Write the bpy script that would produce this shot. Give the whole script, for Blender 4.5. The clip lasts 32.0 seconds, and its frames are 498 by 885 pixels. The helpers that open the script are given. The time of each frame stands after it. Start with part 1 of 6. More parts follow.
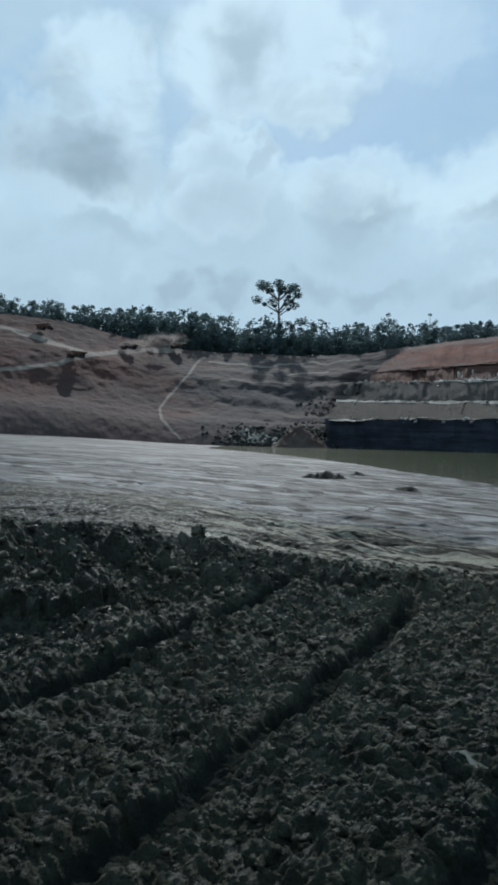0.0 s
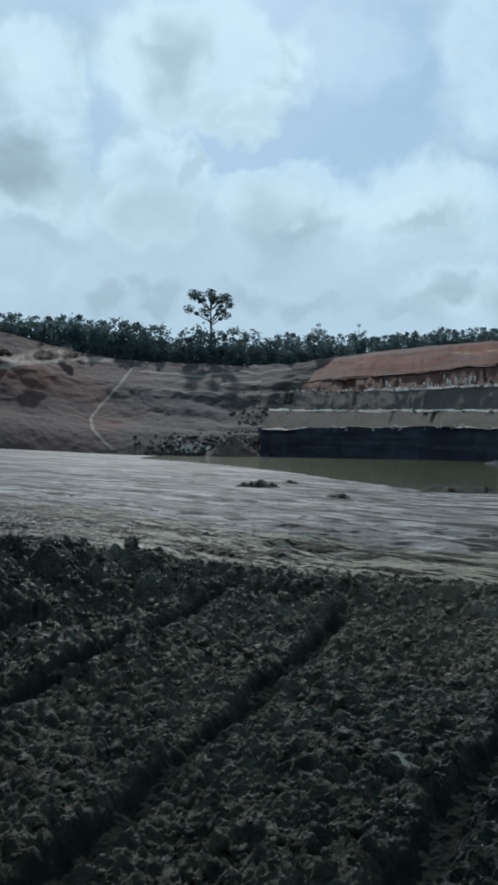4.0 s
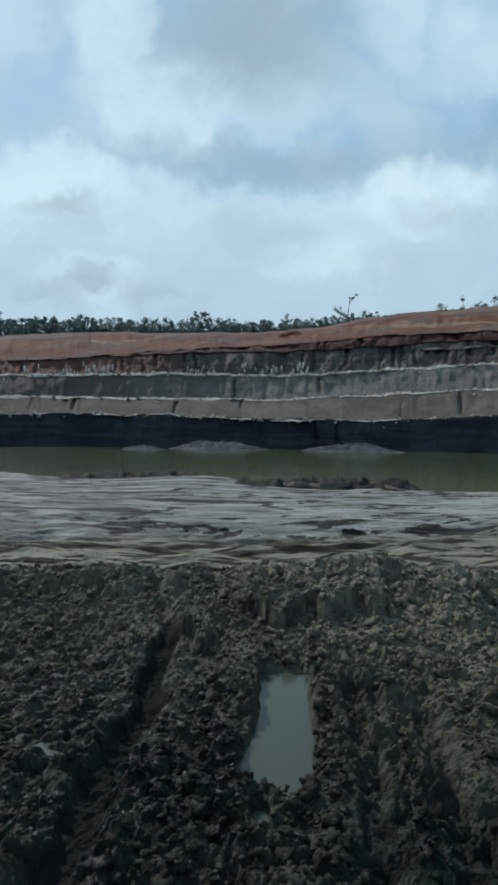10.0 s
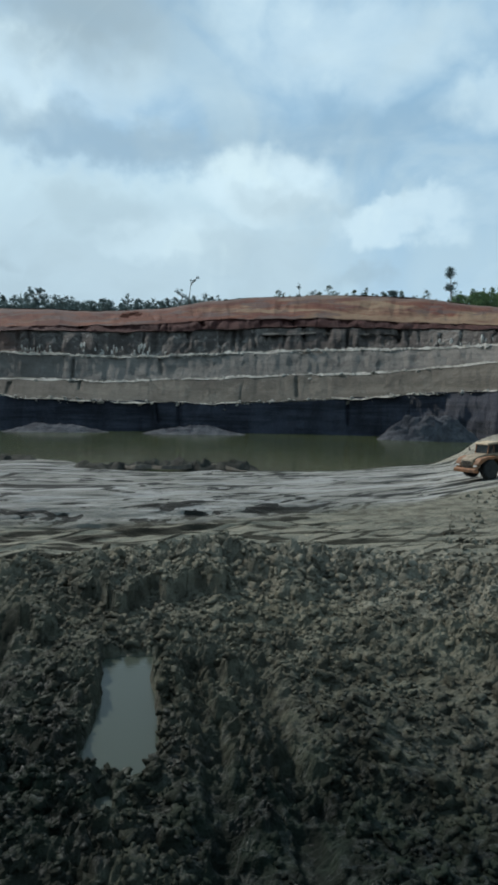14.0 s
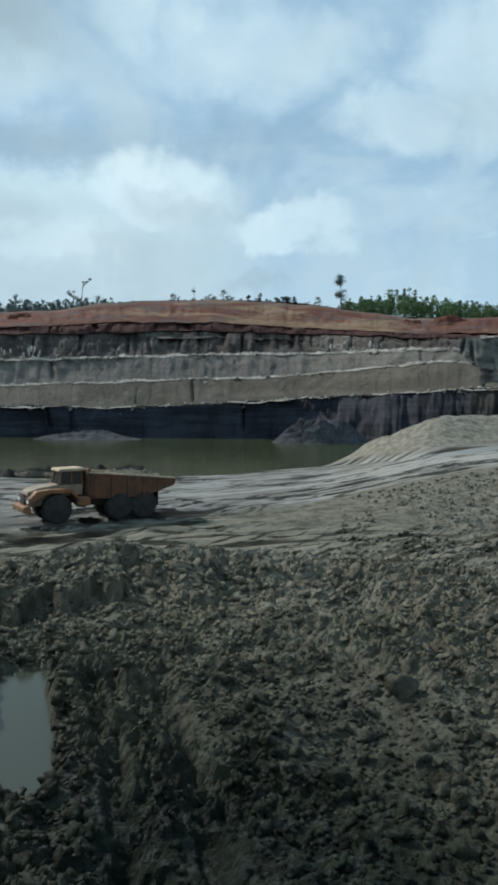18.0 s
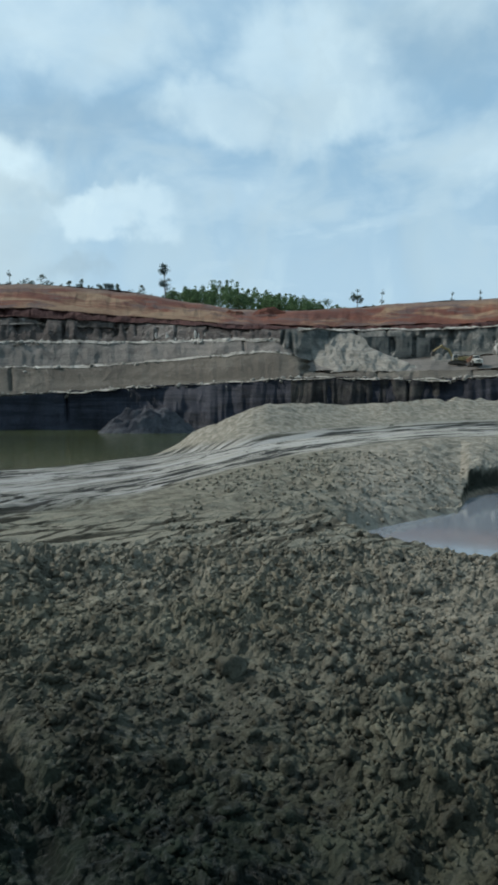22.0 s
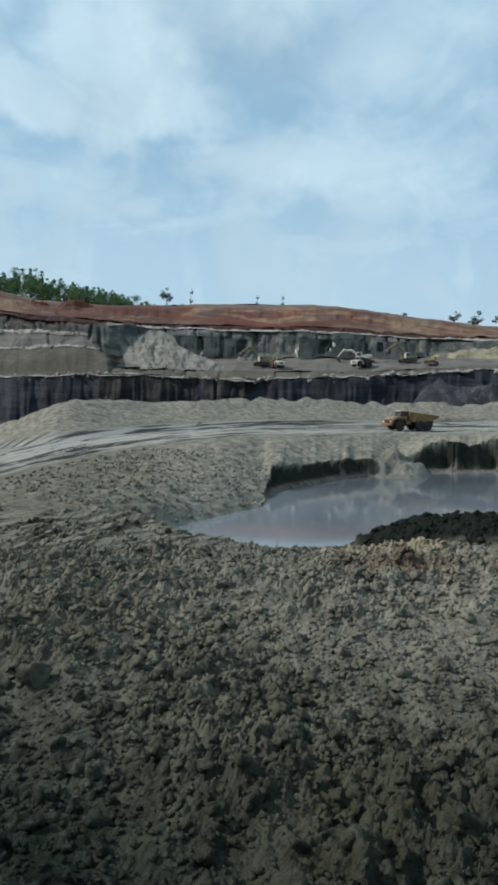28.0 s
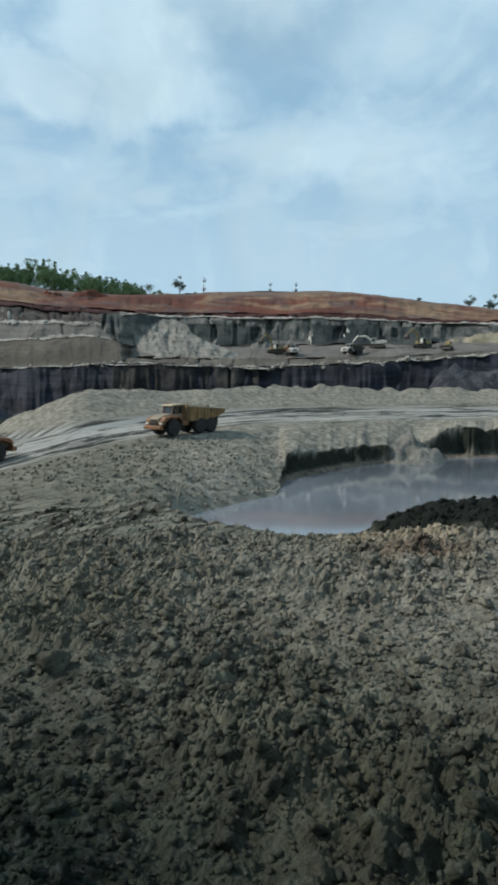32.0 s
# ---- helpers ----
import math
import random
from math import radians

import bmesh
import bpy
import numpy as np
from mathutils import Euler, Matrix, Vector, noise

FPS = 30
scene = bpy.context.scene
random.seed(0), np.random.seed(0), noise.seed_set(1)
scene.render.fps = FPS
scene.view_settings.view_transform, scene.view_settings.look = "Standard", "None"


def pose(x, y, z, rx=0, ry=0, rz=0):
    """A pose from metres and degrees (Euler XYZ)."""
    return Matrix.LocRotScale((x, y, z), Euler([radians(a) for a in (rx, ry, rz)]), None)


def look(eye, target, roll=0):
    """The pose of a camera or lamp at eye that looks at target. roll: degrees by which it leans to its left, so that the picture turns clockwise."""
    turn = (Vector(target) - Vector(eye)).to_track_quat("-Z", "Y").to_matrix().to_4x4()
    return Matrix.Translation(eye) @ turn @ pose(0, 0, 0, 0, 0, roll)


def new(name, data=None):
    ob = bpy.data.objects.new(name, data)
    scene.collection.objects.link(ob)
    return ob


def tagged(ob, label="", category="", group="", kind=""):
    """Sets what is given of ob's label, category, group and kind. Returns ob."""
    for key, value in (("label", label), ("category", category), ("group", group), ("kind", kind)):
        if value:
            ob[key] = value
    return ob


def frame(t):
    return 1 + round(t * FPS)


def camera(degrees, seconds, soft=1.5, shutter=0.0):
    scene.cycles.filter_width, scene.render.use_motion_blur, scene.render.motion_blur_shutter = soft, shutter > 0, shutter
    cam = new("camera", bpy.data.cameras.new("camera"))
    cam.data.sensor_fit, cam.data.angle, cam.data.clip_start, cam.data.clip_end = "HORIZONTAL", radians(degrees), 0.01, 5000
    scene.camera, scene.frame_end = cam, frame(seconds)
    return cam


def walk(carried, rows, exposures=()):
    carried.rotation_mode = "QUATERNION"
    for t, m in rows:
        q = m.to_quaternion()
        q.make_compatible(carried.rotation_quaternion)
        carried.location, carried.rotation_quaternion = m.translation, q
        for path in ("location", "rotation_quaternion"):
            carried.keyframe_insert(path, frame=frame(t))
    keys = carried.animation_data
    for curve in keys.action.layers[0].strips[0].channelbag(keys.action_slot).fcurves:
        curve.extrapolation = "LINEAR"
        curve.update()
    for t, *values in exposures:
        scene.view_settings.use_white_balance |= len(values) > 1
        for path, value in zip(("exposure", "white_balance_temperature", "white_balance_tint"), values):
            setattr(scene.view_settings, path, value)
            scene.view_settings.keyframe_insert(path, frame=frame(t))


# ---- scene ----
EYE = (0.0, 0.0, 7.0)


def aim(turn, tilt, roll):
    """The camera's pose: degrees to the right of north, upward, and of lean."""
    a, e = radians(turn), radians(tilt)
    return look(EYE, (EYE[0] + math.sin(a) * math.cos(e), EYE[1] + math.cos(a) * math.cos(e), EYE[2] + math.sin(e)), roll)


cam = camera(40.33, 32.0, soft=3.3)
PATH = [
    (0.0, aim(-45.03, -1.61, 1.22)),    (0.5, aim(-41.58, -2.85, 0.20)),    (1.0, aim(-39.58, -3.29, 0.03)),
    (1.5, aim(-37.01, -2.54, 0.10)),    (2.0, aim(-35.10, -2.50, -0.28)),    (2.5, aim(-36.41, -2.27, -0.46)),
    (4.5, aim(-39.50, -0.20, 1.08)),    (5.0, aim(-31.54, -1.28, 1.40)),    (5.5, aim(-27.22, -1.40, 0.99)),
    (6.0, aim(-22.01, -1.27, 1.19)),    (6.5, aim(-22.71, -2.56, 1.05)),    (7.0, aim(-20.70, -2.49, 0.44)),
    (7.5, aim(-18.12, -2.57, -0.13)),    (8.0, aim(-15.87, -2.04, 0.52)),    (8.5, aim(-13.88, -1.65, 0.47)),
    (9.0, aim(-12.57, -1.55, 0.57)),    (9.5, aim(-11.50, -1.91, 0.74)),    (10.0, aim(-9.67, -1.46, 0.70)),
    (10.5, aim(-7.28, -1.71, 0.13)),    (11.0, aim(-6.42, -1.83, 0.59)),    (11.5, aim(-3.98, -1.34, 0.68)),
    (12.0, aim(-2.68, -2.03, 0.95)),    (12.5, aim(-1.41, -1.64, 0.76)),    (13.0, aim(-0.00, -1.64, 0.56)),
    (13.5, aim(2.04, -2.47, 0.85)),    (15.5, aim(6.02, -2.98, 0.64)),    (16.0, aim(6.84, -2.64, 0.68)),
    (16.5, aim(8.11, -2.66, 0.55)),    (17.0, aim(9.42, -2.40, 0.65)),    (17.5, aim(11.26, -2.21, 0.78)),
    (18.0, aim(12.36, -2.31, 0.62)),    (18.5, aim(13.22, -2.58, 0.53)),    (19.0, aim(14.11, -2.92, 0.53)),
    (19.5, aim(16.47, -2.57, 0.64)),    (20.0, aim(17.82, -3.17, 0.90)),    (20.5, aim(19.96, -3.57, 0.30)),
    (21.0, aim(21.25, -3.59, 0.40)),    (21.5, aim(24.03, -3.55, 0.34)),    (22.0, aim(26.90, -3.11, 0.10)),
    (22.5, aim(28.26, -2.60, 0.01)),    (23.0, aim(29.35, -3.16, 0.17)),    (23.5, aim(31.83, -3.62, 0.16)),
    (24.0, aim(34.55, -3.57, 0.28)),    (24.5, aim(36.19, -2.75, 0.47)),    (25.0, aim(37.89, -2.97, 0.31)),
    (25.5, aim(40.29, -3.08, 0.57)),    (27.5, aim(42.18, -3.26, 0.77)),    (28.0, aim(42.98, -3.14, 1.27)),
    (28.5, aim(42.61, -3.05, 1.22)),    (29.0, aim(43.01, -2.33, 1.20)),    (29.5, aim(43.04, -2.90, 0.96)),
    (30.0, aim(42.24, -3.33, 0.79)),    (30.5, aim(41.58, -3.16, 0.31)),    (31.0, aim(41.66, -3.62, 0.42)),
    (31.5, aim(41.77, -3.61, 0.48)),    (32.0, aim(41.75, -4.19, 0.52)),]
walk(cam, PATH, [(0.0, -0.12, 5900, 10), (8.0, -0.10, 6000, 10), (16.0, -0.02, 6250, 10), (32.0, 0.0, 6250, 10)])

# ---- world, sun ----
SUN_TURN, SUN_RISE = -44.0, 39.0
world = bpy.data.worlds.new("sky")
scene.world = world
world.use_nodes = True
sun = new("sun", bpy.data.lights.new("sun", "SUN"))
sun.data.energy, sun.data.angle, sun.data.color = 4.3, radians(1.0), (1.0, 0.95, 0.87)
sa, se = radians(SUN_TURN), radians(SUN_RISE)
sun.matrix_world = look((0, 0, 60), (-math.sin(sa) * math.cos(se), -math.cos(sa) * math.cos(se), 60 - math.sin(se)))
scene.view_settings.exposure = 0.0


class Nodes:
    """Short hand for building a node tree."""

    def __init__(self, tree):
        self.tree = tree
        tree.nodes.clear()

    def add(self, kind, ins=(), operation="", clamp=False):
        n = self.tree.nodes.new(kind)
        if operation:
            n.operation = operation
        if clamp:
            n.use_clamp = True
        for k, v in dict(ins).items():
            self.put(n.inputs[k], v)
        return n

    def put(self, socket, v):
        if isinstance(v, bpy.types.NodeSocket):
            self.tree.links.new(v, socket)
        else:
            socket.default_value = v

    def math(self, op, a, b=0.0, clamp=False):
        return self.add("ShaderNodeMath", {0: a, 1: b}, operation=op, clamp=clamp).outputs[0]

    def step(self, v, lo, hi, a=0.0, b=1.0):
        n = self.add("ShaderNodeMapRange", {0: v, 1: lo, 2: hi, 3: a, 4: b})
        n.interpolation_type = "SMOOTHSTEP"
        return n.outputs[0]

    def mix(self, f, a, b):
        n = self.add("ShaderNodeMix")
        n.data_type = "RGBA"
        self.put(n.inputs[0], f)
        for i, v in ((6, a), (7, b)):
            self.put(n.inputs[i], (*v, 1) if isinstance(v, tuple) and len(v) == 3 else v)
        return n.outputs[2]

    def noise(self, vec, scale, detail=5.0, rough=0.55, dist=0.0):
        return self.add("ShaderNodeTexNoise", {"Vector": vec, "Scale": scale, "Detail": detail, "Roughness": rough, "Distortion": dist}).outputs[0]


def build_sky():
    n = Nodes(world.node_tree)
    sky = n.add("ShaderNodeTexSky")
    sky.sky_type, sky.sun_disc, sky.sun_elevation, sky.sun_rotation = "NISHITA", False, se, sa
    sky.air_density, sky.dust_density, sky.ozone_density = 1.0, 1.6, 1.5
    way = n.add("ShaderNodeTexCoord").outputs["Generated"]
    p = n.add("ShaderNodeSeparateXYZ", {0: way})
    up = n.math("MAXIMUM", p.outputs[2], 0.0)
    deep = n.math("ADD", up, 0.20)
    flat = n.add("ShaderNodeCombineXYZ", {0: n.math("DIVIDE", p.outputs[0], deep), 1: n.math("DIVIDE", p.outputs[1], deep), 2: 0.0}).outputs[0]
    wide = n.noise(flat, 1.3, 4.0, 0.5)
    fine = n.noise(flat, 4.2, 6.0, 0.55, 0.4)
    turn = n.math("ARCTAN2", p.outputs[0], p.outputs[1])
    rise = n.math("ARCSINE", p.outputs[2])
    spot = n.add("ShaderNodeCombineXYZ", {0: turn, 1: rise, 2: 0.0}).outputs[0]
    for size, reach in ((6.0, 0.10), (17.0, 0.075), (45.0, 0.030)):
        warp = n.add("ShaderNodeTexNoise", {"Vector": way, "Scale": size, "Detail": 3.0, "Roughness": 0.5})
        bend = n.add("ShaderNodeVectorMath", {0: warp.outputs["Color"], 1: (0.5, 0.5, 0.5)}, operation="SUBTRACT").outputs[0]
        spot = n.add("ShaderNodeVectorMath", {0: bend, 1: (reach, reach, 0.0), 2: spot}, operation="MULTIPLY_ADD").outputs[0]

    def heap(turn_c, rise_c, w, h, soft):
        d = n.add("ShaderNodeVectorMath", {0: spot, 1: (-radians(turn_c), -radians(rise_c), 0)}, operation="ADD").outputs[0]
        d = n.add("ShaderNodeVectorMath", {0: d, 1: (1 / radians(w), 1 / radians(h), 0)}, operation="MULTIPLY").outputs[0]
        d = n.add("ShaderNodeVectorMath", {0: d}, operation="LENGTH").outputs["Value"]
        return n.step(d, 1.0 - soft, 1.0 + soft, 1.0, 0.0)

    veil = n.step(n.math("ADD", n.math("MULTIPLY", wide, 0.6), n.math("MULTIPLY", fine, 0.5)), 0.45, 0.68)
    low = n.step(rise, radians(9), radians(22), 0.82, 0.0)
    veil = n.math("MAXIMUM", veil, low)
    # a long bank of cloud over the forest, bright along its top
    bent = n.add("ShaderNodeSeparateXYZ", {0: spot}).outputs
    bank = n.math("MULTIPLY", n.step(bent[1], radians(18.3), radians(20.8), 1.0, 0.0), n.step(bent[0], radians(7.0), radians(12.0), 1.0, 0.0))
    bank_col = n.mix(n.step(bent[1], radians(11.0), radians(19.5)), (0.53, 0.68, 0.745), (0.63, 0.81, 0.87))
    white = 0.0
    for c in CLOUDS:
        white = n.math("MAXIMUM", white, n.math("MULTIPLY", heap(*c[:4], c[4] * 0.75), c[5]))
    dark = 0.0
    for c in GLOOM:
        dark = n.math("MAXIMUM", dark, n.math("MULTIPLY", heap(*c[:4], min(0.95, c[4] * 1.35)), c[5]))
    white = n.math("MULTIPLY", white, n.step(fine, 0.25, 0.55, 0.72, 1.0))
    dark = n.math("MULTIPLY", dark, n.step(fine, 0.3, 0.6, 0.75, 1.0))
    # billows: noise against the same noise a step towards the sun
    puff, sunward = [n.add("ShaderNodeTexNoise", {"Vector": v, "Scale": 7.0, "Detail": 5.0, "Roughness": 0.5, "Distortion": 0.6}).outputs[0]
                     for v in (way, n.add("ShaderNodeVectorMath", {0: way, 1: (-0.018, 0.018, 0.026)}, operation="ADD").outputs[0])]
    billow = n.math("SUBTRACT", puff, sunward)
    base = n.add("ShaderNodeVectorMath", {0: sky.outputs[0], 1: (0.10, 0.10, 0.10)}, operation="MULTIPLY").outputs[0]
    col = n.mix(0.85, base, (0.33, 0.54, 0.70))
    col = n.mix(n.math("MULTIPLY", veil, 0.85), col, (0.50, 0.68, 0.79))
    col = n.mix(n.math("MULTIPLY", n.step(puff, 0.44, 0.66), n.step(turn, radians(-30), radians(25), 0.55, 0.50)), col, (0.55, 0.71, 0.77))
    col = n.mix(n.math("MULTIPLY", bank, 0.85), col, bank_col)
    col = n.mix(white, col, (0.70, 0.875, 0.935))
    shade = n.math("MULTIPLY", n.step(billow, 0.0, 0.16), n.math("MULTIPLY", n.math("MAXIMUM", white, n.math("MULTIPLY", veil, 0.6)), n.step(turn, radians(-30), radians(25), 0.5, 0.25)))
    dark = n.math("MAXIMUM", dark, shade)
    col = n.mix(dark, col, (0.36, 0.475, 0.53))
    lit = n.math("MULTIPLY", n.step(n.math("MULTIPLY", billow, -1.0), 0.02, 0.16, 0.0, 0.55), n.math("MAXIMUM", white, n.math("MULTIPLY", veil, 0.4)))
    col = n.mix(lit, col, (0.74, 0.91, 0.93))
    bg = n.add("ShaderNodeBackground", {"Color": col, "Strength": 1.0})
    n.add("ShaderNodeOutputWorld", {"Surface": bg.outputs[0]})


# clouds: turn, rise, half width, half height (degrees), softness, strength
CLOUDS = [(-43.5, 28.1, 8.8, 4.5, 0.22, 1.0), (-57.3, 26.3, 4.8, 4.0, 0.28, 0.9), (-58.4, 20.9, 6.7, 4.5, 0.25, 0.85), (-47.2, 19.4, 4.5, 5.0, 0.2, 0.9), (-32.3, 28.9, 5.2, 2.4, 0.5, 0.4),
          (-37.4, 19.8, 7.1, 1.7, 0.4, 0.7), (-33.5, 29.3, 4.0, 2.6, 0.5, 0.45), (-19.9, 30.0, 2.9, 3.6, 0.4, 0.75), (-37.2, 18.8, 6.2, 1.9, 0.4, 0.8), (-22.3, 29.3, 2.9, 4.3, 0.5, 0.7),
          (-13.7, 25.2, 9.0, 3.6, 0.5, 0.45), (-26.5, 18.6, 7.1, 2.9, 0.4, 0.8), (-16.7, 24.7, 7.1, 3.6, 0.5, 0.7), (4.5, 18.0, 5.5, 3.0, 0.45, 0.9), (17.0, 15.4, 4.0, 1.8, 0.5, 0.65),
          (2.4, 29.9, 2.9, 3.8, 0.6, 0.4), (12.8, 27.6, 6.7, 3.8, 0.6, 0.45), (-22.9, 11.4, 5.2, 2.1, 0.4, 0.6), (-22.5, 11.7, 5.7, 1.7, 0.4, 0.6), (-2.7, 13.8, 5.2, 1.9, 0.5, 0.5),
          (14.5, 15.0, 4.4, 1.7, 0.45, 0.7), (30, 26.0, 5.2, 4.0, 0.6, 0.6), (25, 23.0, 5.5, 2.4, 0.6, 0.55), (33.5, 24.5, 5.0, 4.0, 0.6, 0.5), (34, 23.0, 6.5, 3.0, 0.5, 0.55),
          (13, 28, 8, 3.0, 0.6, 0.5), (52, 20, 10, 2.6, 0.7, 0.35), (46, 31, 8, 3.5, 0.7, 0.4), (56, 27, 8, 4, 0.8, 0.35)]
GLOOM = [(-45.3, 27.7, 2.0, 2.9, 0.6, 0.65), (-41.2, 24.9, 4.3, 1.2, 0.7, 0.35), (-59.1, 20.6, 5.2, 3.0, 0.5, 1.0), (-46.8, 17.4, 3.8, 3.0, 0.6, 0.55), (-47.6, 21.0, 2.4, 1.2, 0.6, 0.4),
         (-35.9, 17.1, 2.9, 2.0, 0.5, 0.7), (-23.9, 16.4, 2.6, 1.0, 0.6, 0.4), (-51.5, 11.3, 1.3, 1.3, 0.4, 0.6), (-47.8, 11.1, 1.9, 1.2, 0.4, 0.6), (-40.4, 11.4, 1.9, 1.0, 0.5, 0.5),
         (-25.4, 10.6, 2.4, 1.6, 0.5, 0.6), (-22.6, 11.3, 2.1, 1.2, 0.5, 0.6), (-60.7, 25.3, 1.4, 1.9, 0.6, 0.6), (-56.0, 15.3, 3.8, 1.0, 0.6, 0.45), (-9.9, 29.6, 6.7, 4.0, 0.5, 0.85),
         (-10.0, 20.7, 8.6, 1.0, 0.5, 0.5), (-37.2, 16.9, 3.6, 2.9, 0.5, 0.55), (-24.9, 16.7, 2.0, 0.5, 0.5, 0.6), (-22.6, 11.7, 2.4, 1.2, 0.4, 0.75), (-26.4, 10.6, 1.9, 1.3, 0.5, 0.5),
         (-8.4, 16.0, 3.3, 1.9, 0.6, 0.35), (-35.0, 11.1, 2.9, 0.7, 0.5, 0.5), (-7.9, 21.2, 11.9, 1.3, 0.6, 0.5), (-23.1, 11.7, 2.5, 1.2, 0.4, 0.7), (-26.6, 10.4, 2.0, 1.3, 0.4, 0.55),
         (-17.9, 10.9, 2.4, 1.0, 0.5, 0.5), (6.9, 16.5, 3.8, 1.3, 0.5, 0.4), (1.2, 13.4, 2.6, 1.4, 0.6, 0.35), (-25.8, 16.7, 2.6, 0.8, 0.5, 0.5), (6.0, 16.4, 2.6, 1.3, 0.6, 0.45),
         (1.1, 13.4, 2.9, 1.3, 0.6, 0.35), (-18.3, 11.1, 2.4, 1.3, 0.5, 0.45), (-10.6, 16.6, 3.3, 1.9, 0.6, 0.35), (12.4, 10.8, 2.4, 1.1, 0.5, 0.45), (9.3, 21.5, 11.0, 1.7, 0.6, 0.3),
         (30, 23.0, 5.0, 2.0, 0.7, 0.3), (4, 17, 2.5, 1.4, 0.6, 0.35), (43, 27, 7, 2.5, 0.8, 0.25)]
build_sky()

# ---- plan: lines of the pit, by turn from north ----
TURN = np.array([-68, -60, -52, -45, -38, -30, -22, -14, -6, 2, 10, 18, 26, 30.5, 34, 42, 50, 58, 66], float)
CREST_Z = [2.4, 2.0, 1.4, 0.7, 0.3, 0.1, 0, 0, 0, 0.1, 0.1, 0, 0, 0, 0, 0.1, 0.3, 0.6, 0.8]
SHORE_Z = [1.5, 1.2, 0.8, 0.3, 0, 0, 0, 0, 0, 0, 0, 0, 0, -0.1, -0.2, -0.9, -1.2, -0.8, -0.8]
BACK_R = [44, 44, 44, 44, 44, 44, 44, 44, 44, 44, 44, 44, 45, 46.68, 48, 56, 82, 99, 109]
BACK_Z = [1.0, 0.8, 0.4, 0.1, 0, 0, 0, 0, 0, 0, 0, 0, 0.2, 0.2, 0.1, -1.6, -1.8, -1.8, -1.8]
START_R = [68, 64, 58, 52, 47, 43, 40.5, 39.5, 40, 42, 45, 51, 60, 68.4, 75, 87, 102, 118, 130]
LIP_R = [60, 60, 60, 60, 55, 50, 50, 50, 50, 50, 50, 50, 60, 68.4, 75, 87, 102, 118, 130]
LIP_Z = [1.0, 0.7, 0.3, 0, 0, 0, 0, 0, 0, 0, 0.1, 0.3, 1.3, 1.75, 2.1, 3.0, 2.95, 2.95, 3.3]
EDGE_R = [250, 245, 235, 205, 165, 122, 105, 118, 92, 95, 95, 112, 88, 94.72, 100, 112, 125, 142, 155]
EDGE_Z = [1.5, 0.4, -1.0, -1.6, -1.6, -1.6, -1.6, -1.6, -1.6, -1.6, -1.6, -1.4, 1.6, 2.16, 2.6, 3.5, 3.6, 3.8, 4.2]
RIDGE_R = [255, 250, 240, 212, 172, 130, 112, 126, 100, 103, 103, 118, 105, 112.28, 118, 130, 145, 160, 175]
RIDGE_Z = [1.6, 0.6, -1.1, -2.5, -3, -3, -3, -3, -3, -3, -3, -2.6, 6.2, 6.87, 7.4, 8.7, 8.3, 8.4, 9.0]
FOOT_R = [265, 262, 260, 262, 265, 265, 262, 260, 258, 256, 254, 245, 225, 217.72, 212, 205, 200, 200, 200]
FOOT_Z = [2.0, 0.8, -1.2, -2.0, -3.5, -3.5, -3.5, -3.5, -3.5, -3.5, -3.5, -3.5, -2, -0.88, 0, 0, 0, 0, 0]
# heights of the wall's ledges above the foot line, as rise in degrees seen from the bench
COAL_RISE = [0.5, 0.5, 0.5, 0.5, 0.5, 0.6, 0.75, 0.7, 0.45, 0.5, 0.95, 1.5, 2.0, 2.3, 2.35, 2.1, 2.45, 2.95, 3.5]
LEDGE_A_RISE = [2.0, 2.0, 2.0, 2.0, 1.95, 2.0, 2.05, 2.05, 2.15, 2.7, 2.95, 3.4, 4.3, 4.62, 2.85, 2.85, 3, 3.3, 3.8]
LEDGE_B_RISE = [3.8, 3.8, 3.8, 3.7, 3.6, 3.6, 4.0, 4.15, 4.1, 4.6, 5.0, 5.1, 5.4, 5.5, 3.8, 4.0, 4.1, 4.2, 4.3]
RED_RISE = [5.0, 5.0, 4.8, 4.7, 4.6, 4.75, 5.5, 6.1, 6.2, 6.8, 7.0, 6.8, 6.5, 6.4, 6.25, 6.2, 6.2, 5.6, 5.4]
SEAM_RISE = [r + d for r, d in zip(RED_RISE, (0.1, 0.1, 0.1, 0.1, 0.1, 0.1, 0.12, 0.35, 0.62, 0.8, 0.75, 0.5, 0.25, 0.3, 0.35, 0.4, 0.45, 0.3, 0.2))]
BENCH_RISE = [2.9] * 14 + [2.85, 2.85, 3.0, 3.3, 3.8]
BENCH_BACK_RISE = [3.8] * 14 + [3.8, 4.0, 4.1, 4.2, 4.3]
UPPER_RISE = [r - 0.55 for r in RED_RISE]
RIM_RISE = [8.4, 7.9, 6.1, 5.8, 5.7, 6.8, 7.5, 7.7, 7.9, 9.2, 9.6, 9.2, 7.9, 7.9, 8.0, 8.35, 8.4, 7.1, 6.2]


def along(table, turn):
    """A plan line's value at these turns, eased between its stations."""
    t = np.clip(np.asarray(turn, float), TURN[0], TURN[-1])
    return sum(np.interp(t + d, TURN, table) * w for d, w in ((-2.4, 0.15), (-1.2, 0.22), (0, 0.26), (1.2, 0.22), (2.4, 0.15)))


def height_at(rise, r):
    return EYE[2] + r * np.tan(np.radians(rise))


# ---- noise on arrays ----
PERM = np.random.RandomState(7).permutation(4096)
RND = np.random.RandomState(8).rand(4096)


def cell(ix, iy, seed):
    return PERM[(PERM[(ix + seed * 131) & 4095] + iy) & 4095]


